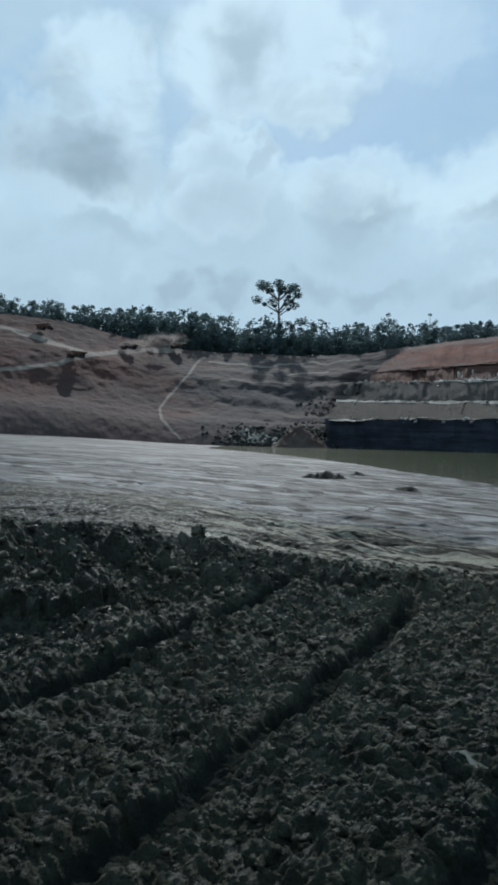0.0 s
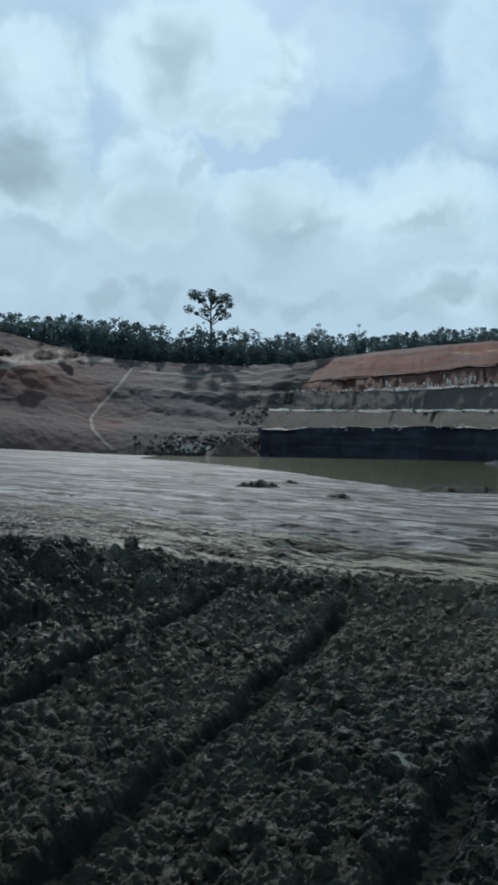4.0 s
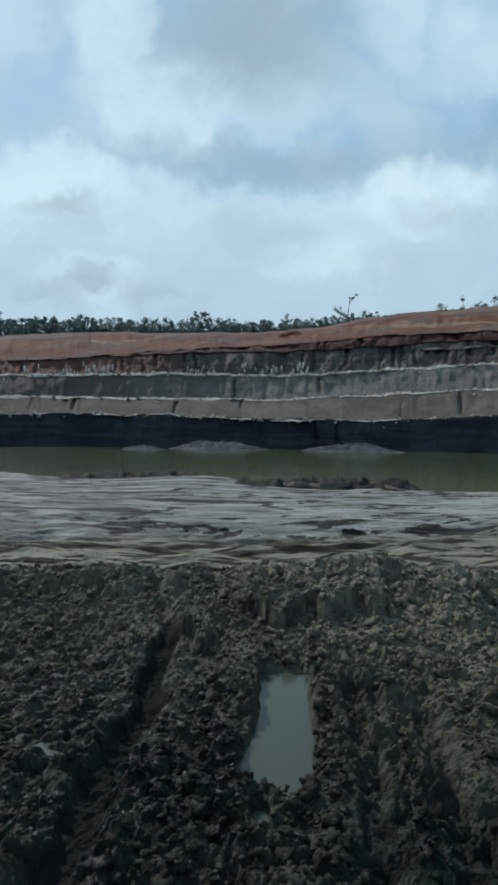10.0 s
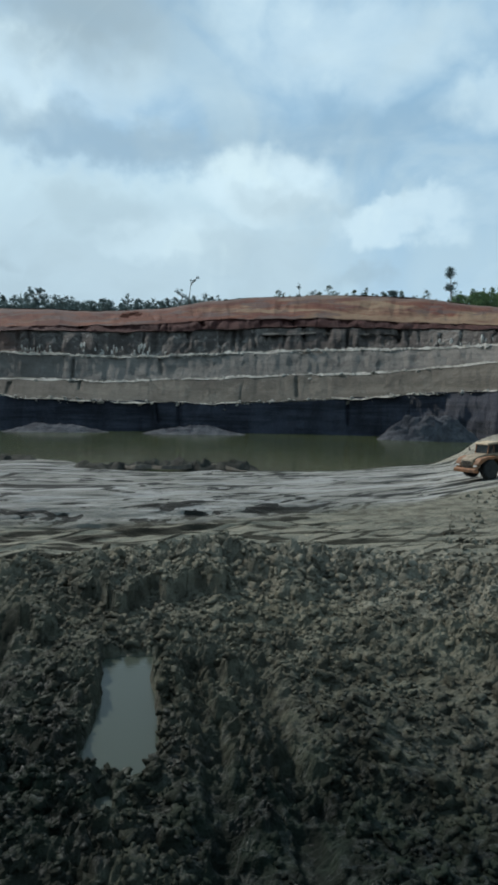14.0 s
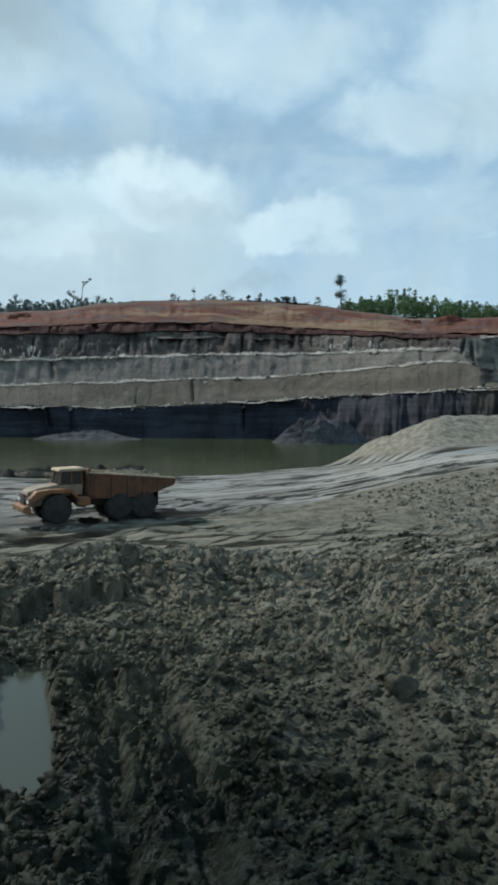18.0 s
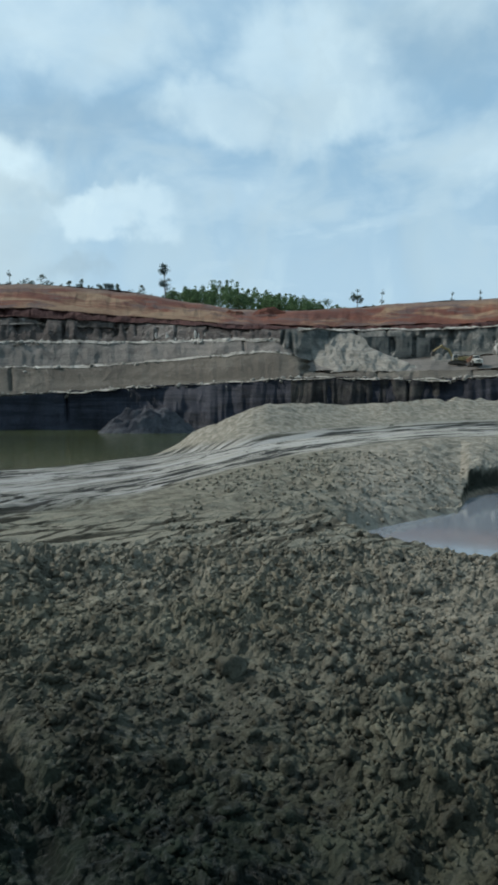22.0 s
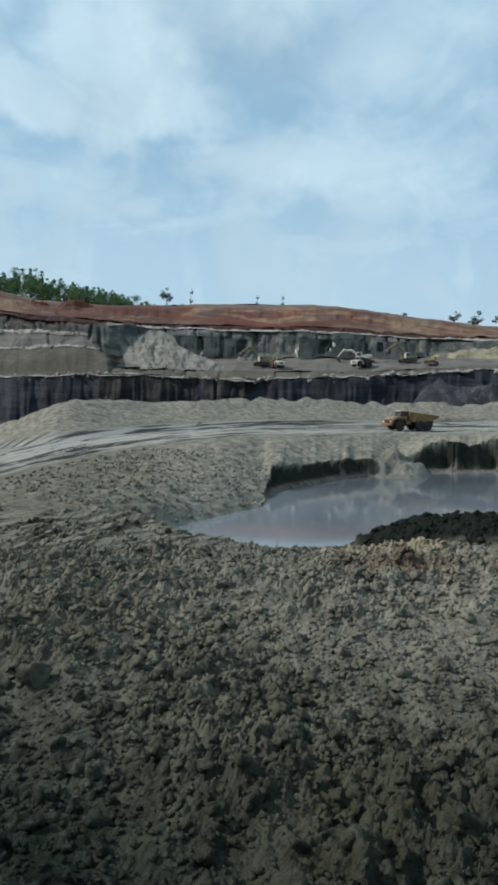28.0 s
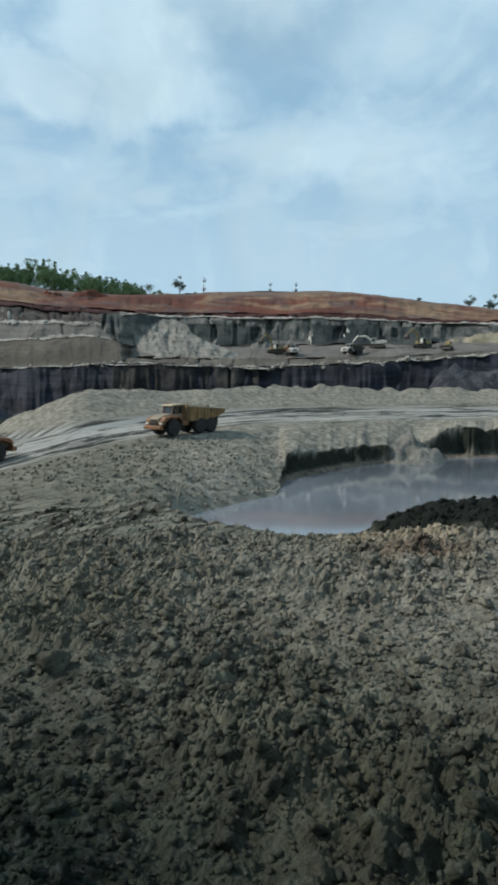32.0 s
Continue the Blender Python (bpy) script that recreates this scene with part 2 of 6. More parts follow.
def value(x, y, seed=0):
    ix, iy = np.floor(x).astype(int), np.floor(y).astype(int)
    fx, fy = x - ix, y - iy
    fx, fy = fx * fx * (3 - 2 * fx), fy * fy * (3 - 2 * fy)
    a, b = RND[cell(ix, iy, seed)], RND[cell(ix + 1, iy, seed)]
    c, d = RND[cell(ix, iy + 1, seed)], RND[cell(ix + 1, iy + 1, seed)]
    return (a * (1 - fx) + b * fx) * (1 - fy) + (c * (1 - fx) + d * fx) * fy


def fbm(x, y, octaves=4, seed=0):
    """Between about -1 and 1."""
    out, amp, total = 0.0, 1.0, 0.0
    for k in range(octaves):
        out = out + amp * (value(x, y, seed + k) * 2 - 1)
        total += amp
        x, y, amp = x * 2.03 + 17.3, y * 2.03 - 9.1, amp * 0.5
    return out / total * 1.6


def clods(x, y, seed=0):
    """Rounded lumps on a jittered grid of cells one wide: their height, 0 to 1."""
    ix, iy = np.floor(x).astype(int), np.floor(y).astype(int)
    out = np.zeros_like(x)
    for dx in (-1, 0, 1):
        for dy in (-1, 0, 1):
            jx, jy = ix + dx, iy + dy
            h = cell(jx, jy, seed)
            px, py = jx + RND[h], jy + RND[(h + 911) & 4095]
            size = 0.20 + 0.5 * RND[(h + 1777) & 4095] ** 1.5
            d = ((x - px) ** 2 + (y - py) ** 2) / size ** 2
            out = np.maximum(out, size * np.sqrt(np.maximum(0, 1 - d)))
    return out


def ease(v, lo, hi):
    k = np.clip((v - lo) / (hi - lo), 0, 1)
    return k * k * (3 - 2 * k)


# ---- materials ----
def surface(name, rough=0.85, spec=0.3, metal=0.0):
    """A node material: its tree's helper, the shader and the place on the thing."""
    m = bpy.data.materials.new(name)
    m.use_nodes = True
    n = Nodes(m.node_tree)
    b = n.add("ShaderNodeBsdfPrincipled", {"Roughness": rough, "Specular IOR Level": spec, "Metallic": metal})
    n.add("ShaderNodeOutputMaterial", {"Surface": b.outputs[0]})
    return m, n, b, n.add("ShaderNodeTexCoord").outputs["Object"]


def bump(n, b, height, strength, distance):
    k = n.add("ShaderNodeBump", {"Height": height, "Strength": strength, "Distance": distance})
    n.put(b.inputs["Normal"], k.outputs[0])


def stretched(n, vec, scale):
    return n.add("ShaderNodeVectorMath", {0: vec, 1: scale}, operation="MULTIPLY").outputs[0]


def mask(n, name):
    k = n.add("ShaderNodeAttribute")
    k.attribute_name = name
    return k.outputs["Fac"]


def mud_material():
    m, n, b, p = surface("mud", 0.9, 0.15)
    road, wet, rust, black, bank, verge = [mask(n, k) for k in ("road", "wet", "rust", "black", "bank", "verge")]
    big, mid, grit = n.noise(p, 0.12, 4), n.noise(p, 1.1, 5), n.noise(p, 13.0, 5, 0.65)
    dry = n.mix(n.step(mid, 0.3, 0.7), (0.054, 0.053, 0.039), (0.172, 0.165, 0.122))
    dry = n.mix(n.step(big, 0.42, 0.66), dry, (0.118, 0.110, 0.076))
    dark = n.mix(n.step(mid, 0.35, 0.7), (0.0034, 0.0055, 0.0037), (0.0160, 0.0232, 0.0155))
    # wet holds real damp and the painted vignette darkening close to the eye
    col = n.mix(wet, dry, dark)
    # lanes drawn out along the road by wheels
    lane = n.add("ShaderNodeCombineXYZ", {0: n.math("MULTIPLY", mask(n, "turn"), 0.16), 1: n.math("MULTIPLY", mask(n, "across"), 0.55), 2: 0.0}).outputs[0]
    streak = n.noise(lane, 1.0, 6, 0.62, 0.25)
    fine = n.noise(stretched(n, lane, (3.0, 3.5, 1.0)), 1.0, 5, 0.6)
    pale = n.mix(n.step(fine, 0.3, 0.7), (0.15, 0.146, 0.128), (0.26, 0.253, 0.226))
    # darker to the left: colour lowered there to offset the low sun's glare
    pale = n.mix(n.step(mask(n, "turn"), -30.0, -6.0, 0.85, 0.0), pale, n.mix(fine, (0.062, 0.063, 0.062), (0.125, 0.127, 0.125)))
    pale = n.mix(n.step(mask(n, "turn"), 12.0, 26.0, 0.0, 0.7), pale, (0.36, 0.345, 0.295))
    soaked = n.step(n.math("ADD", n.math("MULTIPLY", streak, 0.75), n.math("MULTIPLY", fine, 0.3)), 0.54, 0.60, 0.0, 0.30)
    lanes = n.mix(soaked, pale, (0.050, 0.049, 0.042))

    def drawn(along_k, across_k, seed, lo, hi, most, detail=3.0):
        v = n.add("ShaderNodeCombineXYZ", {0: n.math("MULTIPLY", mask(n, "turn"), along_k), 1: n.math("MULTIPLY", mask(n, "across"), across_k), 2: seed}).outputs[0]
        return n.step(n.noise(v, 1.0, detail, 0.6, 0.3), lo, hi, 0.0, most)

    def scored(along_k, across_k, seed, thin, lo, hi):
        """Thin lines drawn out along the road, broken where a wider noise is low."""
        v = n.add("ShaderNodeCombineXYZ", {0: n.math("MULTIPLY", mask(n, "turn"), along_k), 1: n.math("MULTIPLY", mask(n, "across"), across_k), 2: seed}).outputs[0]
        near = n.math("ABSOLUTE", n.math("SUBTRACT", n.noise(v, 1.0, 2.0, 0.5), 0.5))
        return n.math("MULTIPLY", n.step(near, thin * 0.4, thin, 1.0, 0.0), n.step(n.noise(stretched(n, v, (3.0, 0.8, 1.0)), 1.0, 3.0), lo, hi, 0.0, 0.95))

    lanes = n.mix(drawn(0.12, 0.4, 17.39, 0.50, 0.58, 0.6), lanes, (0.34, 0.335, 0.32))
    for along_k, across_k, seed, thin, lo, hi in ((0.030, 0.24, 3.37, 0.030, 0.42, 0.52), (0.045, 0.42, 7.41, 0.034, 0.42, 0.52), (0.05, 0.10, 5.29, 0.018, 0.44, 0.52)):
        lanes = n.mix(scored(along_k, across_k, seed, thin, lo, hi), lanes, (0.018, 0.018, 0.015))
    lanes = n.mix(drawn(0.24, 0.34, 11.43, 0.575, 0.60, 0.95, 4.0), lanes, (0.014, 0.014, 0.012))
    track = n.add("ShaderNodeCombineXYZ", {0: n.math("MULTIPLY", mask(n, "turn"), 0.16), 1: n.math("MULTIPLY", mask(n, "beside"), 0.55), 2: 0.0}).outputs[0]
    ruts = n.noise(stretched(n, track, (0.7, 2.0, 1.0)), 1.0, 4, 0.55, 0.2)
    worn = n.mix(n.step(ruts, 0.42, 0.50), (0.034, 0.032, 0.024), (0.225, 0.212, 0.165))
    worn = n.mix(scored(0.045, 0.60, 23.47, 0.055, 0.36, 0.46), worn, (0.016, 0.015, 0.011))
    col = n.mix(bank, col, n.mix(n.step(mid, 0.3, 0.7), (0.145, 0.134, 0.108), (0.285, 0.266, 0.218)))
    col = n.mix(verge, col, worn)
    col = n.mix(road, col, lanes)
    col = n.mix(mask(n, "tan"), col, n.mix(n.step(mid, 0.3, 0.7), (0.26, 0.215, 0.145), (0.44, 0.37, 0.26)))
    col = n.mix(rust, col, n.mix(n.step(mid, 0.35, 0.6), (0.072, 0.052, 0.040), (0.175, 0.136, 0.098)))
    # black: dark spoil, plus painted shade of the bank's undercut and the rut floors
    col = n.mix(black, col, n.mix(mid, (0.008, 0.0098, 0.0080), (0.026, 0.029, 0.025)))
    col = n.mix(n.step(grit, 0.4, 0.75, 0.0, 0.45), col, (0.0075, 0.0085, 0.0062))
    n.put(b.inputs["Base Color"], col)
    sheen = n.math("MULTIPLY", road, n.math("SUBTRACT", 1.0, n.math("MULTIPLY", soaked, 0.6)))
    sheen = n.math("ADD", sheen, n.math("MULTIPLY", n.math("MULTIPLY", wet, n.math("SUBTRACT", 1.0, road)), 0.6))
    slick = n.math("MULTIPLY", n.step(n.noise(p, 3.2, 4, 0.6, 0.4), 0.47, 0.60), n.math("MULTIPLY", wet, n.math("SUBTRACT", 1.0, road)))
    n.put(b.inputs["Roughness"], n.math("SUBTRACT", n.step(n.math("ADD", sheen, n.math("MULTIPLY", n.math("SUBTRACT", mid, 0.5), 0.4)), 0.0, 1.0, 0.92, 0.60), n.math("MULTIPLY", slick, 0.32)))
    n.put(b.inputs["Specular IOR Level"], n.math("MULTIPLY", n.math("ADD", n.step(road, 0.0, 1.0, 0.03, 0.035), n.math("ADD", n.math("MULTIPLY", wet, 0.03), n.math("MULTIPLY", slick, 0.13))), n.math("SUBTRACT", 1.0, black)))
    bump(n, b, n.math("ADD", n.math("MULTIPLY", grit, 0.5), n.noise(p, 4.0, 6, 0.6)), 1.0, 0.13)
    return m


def strata_material(name, a, b_, c, band=(0.02, 0.02, 0.22), rough=0.9, depth=0.5, streak=0.5, other=None):
    """Rock or soil of a cut face: colours a and b in beds, c in streaks down the face; other: a bed that takes over between two turns."""
    m, n, b, p = surface(name, rough, 0.15)
    beds = n.noise(stretched(n, p, band), 1.0, 6, 0.65, 0.5)
    blot = n.noise(p, 0.045, 5, 0.65)
    run = n.noise(stretched(n, p, (0.33, 0.33, 0.05)), 1.0, 6, 0.7, 0.6)
    gully = n.noise(stretched(n, p, (0.11, 0.11, 0.02)), 1.0, 5, 0.6, 0.8)
    grain = n.noise(p, 1.3, 7, 0.75)
    col = n.mix(n.step(n.math("ADD", beds, n.math("MULTIPLY", n.math("SUBTRACT", blot, 0.5), 0.9)), 0.36, 0.64), a, b_)
    col = n.mix(n.math("MULTIPLY", n.step(n.math("ADD", n.math("MULTIPLY", run, 0.7), n.math("MULTIPLY", blot, 0.35)), 0.54, 0.66), streak), col, c)
    col = n.mix(n.step(gully, 0.52, 0.68, 0.0, 0.55), col, tuple(v * 0.5 for v in a))
    col = n.mix(n.step(grain, 0.42, 0.78, 0.0, 0.6), col, tuple(v * 0.35 for v in a))
    if other:
        t0, t1, soil = other
        where = n.math("ADD", mask(n, "turn"), n.math("MULTIPLY", n.math("SUBTRACT", blot, 0.5), 22.0))
        col = n.mix(n.step(where, t0, t1), n.mix(n.step(grain, 0.35, 0.7), soil, tuple(v * 0.6 for v in soil)), col)
    n.put(b.inputs["Base Color"], col)
    bump(n, b, n.math("ADD", grain, n.math("ADD", n.math("MULTIPLY", run, 1.4), n.math("MULTIPLY", gully, 1.5))), 1.0, depth)
    return m


def water_material(name, tint, rough, ripple=0.05, spec=0.5):
    m, n, b, p = surface(name, rough, spec)
    n.put(b.inputs["Base Color"], n.mix(n.step(n.noise(p, 0.03, 3), 0.4, 0.65), tint, tuple(v * 0.6 for v in tint)))
    bump(n, b, n.noise(stretched(n, p, (0.5, 1.2, 1.0)), 1.5, 3), ripple, 0.05)
    return m


def red_material():
    """Stripped overburden: red, tan and purple-grey earth in lenses that follow the ground."""
    m, n, b, p = surface("red_soil", 0.92, 0.15)
    turn, share = mask(n, "turn"), mask(n, "share")
    flow = n.add("ShaderNodeCombineXYZ", {0: n.math("MULTIPLY", turn, 0.15), 1: n.math("MULTIPLY", share, 2.4), 2: 0.37}).outputs[0]
    lens, other = n.noise(flow, 1.0, 6, 0.55, 0.9), n.noise(stretched(n, flow, (1.7, 1.5, 1.0)), 1.3, 6, 0.65, 0.5)
    patch, grain = n.noise(stretched(n, p, (0.05, 0.05, 0.09)), 1.0, 6, 0.65), n.noise(p, 0.8, 7, 0.72)
    col = n.mix(n.step(patch, 0.38, 0.62), (0.086, 0.031, 0.021), (0.138, 0.052, 0.031))
    tan = n.math("ADD", lens, n.step(turn, -8.0, 10.0, -0.10, 0.06))
    col = n.mix(n.step(tan, 0.50, 0.60, 0.0, 0.9), col, n.mix(n.step(patch, 0.4, 0.6), (0.165, 0.102, 0.062), (0.225, 0.158, 0.098)))
    col = n.mix(n.step(other, 0.51, 0.60, 0.0, 0.85), col, (0.092, 0.064, 0.058))
    rim = n.math("ADD", share, n.math("MULTIPLY", n.math("SUBTRACT", lens, 0.5), 0.5))
    col = n.mix(n.step(rim, 0.78, 0.95, 0.0, 0.7), col, (0.150, 0.115, 0.098))
    col = n.mix(n.math("MULTIPLY", n.step(n.math("ADD", turn, n.math("MULTIPLY", n.math("SUBTRACT", patch, 0.5), 16.0)), -35.0, -30.0, 0.85, 0.0), 1.0), col, (0.080, 0.050, 0.042))
    col = n.mix(n.step(grain, 0.42, 0.78, 0.0, 0.5), col, (0.050, 0.028, 0.023))
    n.put(b.inputs["Base Color"], col)
    bump(n, b, n.math("ADD", grain, patch), 1.0, 0.7)
    return m


MUD = mud_material()
COAL = strata_material("coal", (0.010, 0.012, 0.018), (0.032, 0.036, 0.050), (0.060, 0.063, 0.072), (0.04, 0.04, 0.5), 0.6, 0.4, 0.05)
BROWN_ROCK = strata_material("brown_mudstone", (0.078, 0.068, 0.054), (0.116, 0.103, 0.083), (0.19, 0.175, 0.14), streak=0.35, other=(-28, -8, (0.076, 0.064, 0.050)))
GREY_ROCK = strata_material("grey_mudstone", (0.112, 0.102, 0.090), (0.165, 0.151, 0.134), (0.10, 0.092, 0.078), other=(-26, -6, (0.092, 0.078, 0.066)))
DARK_ROCK = strata_material("dark_mudstone", (0.075, 0.064, 0.057), (0.135, 0.118, 0.104), (0.36, 0.33, 0.29), depth=1.2, streak=0.7, other=(-23, -12, (0.135, 0.072, 0.054)))
RED_SOIL = red_material()
FACE_ROCK = strata_material("blue_grey_mudstone", (0.060, 0.068, 0.064), (0.165, 0.158, 0.140), (0.30, 0.285, 0.25), depth=0.7, streak=0.6)
DUG_FACE = strata_material("dug_blue_mudstone", (0.034, 0.041, 0.041), (0.062, 0.068, 0.064), (0.11, 0.105, 0.095), depth=0.5, streak=0.3)
SEAM_FACE = strata_material("weathered_coal_shale", (0.026, 0.026, 0.028), (0.070, 0.065, 0.058), (0.10, 0.093, 0.082), (0.05, 0.05, 0.25), depth=0.8, streak=0.3)
LEDGE = strata_material("pale_rubble", (0.24, 0.225, 0.19), (0.40, 0.38, 0.335), (0.12, 0.11, 0.09), (0.3, 0.3, 0.3), streak=0.6)
DARK_RED = strata_material("dark_red_clay", (0.042, 0.017, 0.015), (0.068, 0.028, 0.023), (0.04, 0.016, 0.014))
SLOPE_SOIL = strata_material("brown_slope_soil", (0.12, 0.065, 0.05), (0.17, 0.10, 0.075), (0.085, 0.07, 0.06), (0.02, 0.02, 0.3))
PALE_SPOIL = strata_material("pale_spoil", (0.17, 0.162, 0.138), (0.25, 0.238, 0.208), (0.12, 0.114, 0.098), (0.1, 0.1, 0.6), streak=0.3)
COAL_DUST = strata_material("coal_dust", (0.035, 0.038, 0.046), (0.075, 0.078, 0.086), (0.13, 0.13, 0.13), (0.4, 0.4, 0.4), streak=0.4)
TAN_SPOIL = strata_material("tan_spoil", (0.26, 0.23, 0.16), (0.34, 0.31, 0.22), (0.12, 0.08, 0.05), (0.2, 0.2, 0.7))
DARK_MUD = strata_material("dark_mud", (0.022, 0.022, 0.018), (0.05, 0.05, 0.04), (0.12, 0.115, 0.095), (0.5, 0.5, 0.5), streak=0.3)
LAKE = water_material("lake_water", (0.042, 0.050, 0.016), 0.14)
SLUMP = strata_material("slumped_brown_soil", (0.075, 0.052, 0.043), (0.110, 0.082, 0.068), (0.15, 0.13, 0.11), (0.1, 0.1, 0.2), streak=0.3)
PALE_ROCK = strata_material("bleached_rock", (0.42, 0.40, 0.355), (0.62, 0.60, 0.55), (0.25, 0.23, 0.20), (0.3, 0.3, 0.3))
# pond tint is pale blue-grey to stand in for reflected sky
POND = water_material("pond_water", (0.165, 0.183, 0.205), 0.06, 0.015, 0.8)
PUDDLE = water_material("puddle_water", (0.040, 0.047, 0.036), 0.22, 0.05, 0.2)


def grid_mesh(name, x, y, z, mat, masks=()):
    """A sheet from arrays of rows and columns."""
    rows, cols = x.shape
    me = bpy.data.meshes.new(name)
    me.vertices.add(rows * cols)
    me.vertices.foreach_set("co", np.stack([x, y, z], -1).astype(np.float32).ravel())
    i = np.arange(rows * cols).reshape(rows, cols)
    quads = np.stack([i[:-1, :-1], i[:-1, 1:], i[1:, 1:], i[1:, :-1]], -1).reshape(-1, 4)
    me.loops.add(quads.size)
    me.loops.foreach_set("vertex_index", quads.ravel().astype(np.int32))
    me.polygons.add(len(quads))
    me.polygons.foreach_set("loop_start", np.arange(0, quads.size, 4, dtype=np.int32))
    me.polygons.foreach_set("use_smooth", np.ones(len(quads), dtype=bool))
    me.update(calc_edges=True)
    for key, v in dict(masks).items():
        me.attributes.new(key, "FLOAT", "POINT").data.foreach_set("value", v.astype(np.float32).ravel())
    me.materials.append(mat)
    return new(name, me)


# ---- ground ----
# shores of the pond: turn, near and far distance
POND_TURN = [35.0, 35.8, 38, 41.3, 44.2, 44.9, 48, 51.7, 54.5, 58, 61, 66, 74]
POND_NEAR = [46.4, 46.4, 43.6, 42.0, 40.8, 40.4, 40, 40, 40, 40, 40, 40, 40]
POND_FAR = [46.5, 46.9, 50.2, 54.7, 59, 68.5, 76.8, 86.2, 91, 99.3, 102.6, 108, 114]


def pond_shore(turn, r):
    """Metres outside the pond's shore, negative in the water."""
    out = np.maximum(np.interp(turn, POND_TURN, POND_NEAR) - r, r - np.interp(turn, POND_TURN, POND_FAR))
    return out + np.clip(35.6 - turn, 0, 60) * 0.85


def plain(turn, r):
    """Height of the ground before its clods."""
    keys = ((np.full_like(turn, 25.0), np.zeros_like(turn)), (np.full_like(turn, 31.0), along(CREST_Z, turn)), (np.full_like(turn, 38.0), along(SHORE_Z, turn)),
            (along(BACK_R, turn), along(BACK_Z, turn)), (along(LIP_R, turn), along(LIP_Z, turn)), (along(EDGE_R, turn), along(EDGE_Z, turn)),
            (along(RIDGE_R, turn), along(RIDGE_Z, turn)), (along(RIDGE_R, turn) + 14, np.minimum(along(RIDGE_Z, turn), along(FOOT_Z, turn))),
            (along(FOOT_R, turn), along(FOOT_Z, turn)))
    z = np.zeros_like(r)
    for (ra, za), (rb, zb) in zip(keys[:-1], keys[1:]):
        k = np.clip((r - ra) / (rb - ra), 0, 1)
        z = np.where(r >= ra, za + (zb - za) * k, z)
    out = pond_shore(turn, r)
    basin = np.where(out < 0, -1.9 + np.maximum(out * 0.4, -0.9), -1.9 + out * 0.34)
    return np.where((turn > 20) & (turn < 80), np.minimum(z, basin), z)


def ground_masks(x, y):
    turn, r = np.degrees(np.arctan2(x, y)), np.hypot(x, y)
    lip, edge = along(LIP_R, turn), along(EDGE_R, turn)
    wob = fbm(x * 0.08, y * 0.08, 3, 40)
    start = along(START_R, turn)
    road = ease(r + wob * 2, start - 1, start + 4) * (1 - ease(r, edge + 1, edge + 6) * ease(turn, 14, 17))
    # wet mud by turn; the rise inside r 16 paints in a vignette's darkening
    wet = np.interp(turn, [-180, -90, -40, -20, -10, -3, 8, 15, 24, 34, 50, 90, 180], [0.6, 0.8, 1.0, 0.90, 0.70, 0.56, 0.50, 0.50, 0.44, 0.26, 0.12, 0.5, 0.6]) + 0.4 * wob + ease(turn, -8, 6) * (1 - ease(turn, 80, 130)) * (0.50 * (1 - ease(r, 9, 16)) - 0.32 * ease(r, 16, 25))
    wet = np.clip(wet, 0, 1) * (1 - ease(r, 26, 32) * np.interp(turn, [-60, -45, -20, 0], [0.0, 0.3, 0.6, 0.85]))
    bank = ease(turn, 29, 38) * ease(r, 33, 44) * (1 - road)
    bank = np.maximum(bank, ease(turn, 14, 17) * ease(r, edge + 1, edge + 6))
    bank = np.maximum(bank, np.interp(turn, [-45, -25, -8, 10, 30, 45, 58], [0.05, 0.10, 0.26, 0.46, 0.52, 0.58, 0.80]) * ease(r + wob * 5, 14, 27) * (1 - road))
    out = pond_shore(turn, r)
    rust = ease(turn, 43.5, 45.5) * ease(r, 60, 66) * ease(out, -3, -0.5) * (1 - ease(out, 1.0, 2.2))
    # shade beneath the overhanging far bank, put into the colour as a black band
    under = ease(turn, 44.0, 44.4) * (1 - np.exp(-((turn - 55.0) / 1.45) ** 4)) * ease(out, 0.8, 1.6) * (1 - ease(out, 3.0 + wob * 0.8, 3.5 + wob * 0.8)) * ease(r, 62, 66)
    black = ease(turn + wob * 1.5, 51, 53) * ease(r, 33.0, 34.5) * (1 - ease(r, 45, 47))
    tan = np.exp(-((turn - 55) / 5.0) ** 4 - ((r - 31.2) / 1.7) ** 4)
    clay = np.exp(-((turn - 56) / 4.5) ** 4 - ((r - 28.6) / 1.1) ** 4)
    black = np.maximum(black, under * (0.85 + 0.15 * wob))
    # rut floors: soaked mud and the trench's shade together, coloured black
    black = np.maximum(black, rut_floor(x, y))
    rust = np.clip(np.maximum(0.8 * rust, np.maximum(0.3 * tan, 0.9 * clay)) * (1 - black), 0, 1)
    bank = bank * (1 - black)
    return {"tan": 0.9 * tan * (1 - black) * (1 - 0.7 * clay), "road": road, "wet": wet, "rust": rust, "black": black, "bank": bank, "verge": ease(r + wob * 1.5, 29.5, 33) * (1 - road) * ease(turn, -60, -45) * (1 - ease(turn, 40, 45)) * (1 - ease(r, 41, 46) * ease(turn, 8, 16)) * np.interp(turn, [-10, 12, 30], [1.0, 0.85, 0.75]), "turn": turn, "across": r - start, "beside": r - 40 - 0.35 * (start - 40)}


RUTS = [((-14.2, 3.0), (-18.9, 22.0), 0.31), ((-8.4, 3.5), (-14.0, 24.0), 0.31), ((-4.0, 6.0), (-6.4, 23.5), 0.33), ((2.1, 8.0), (1.25, 19.6), 0.12), ((0.7, 9.0), (-0.3, 19.2), 0.16)]
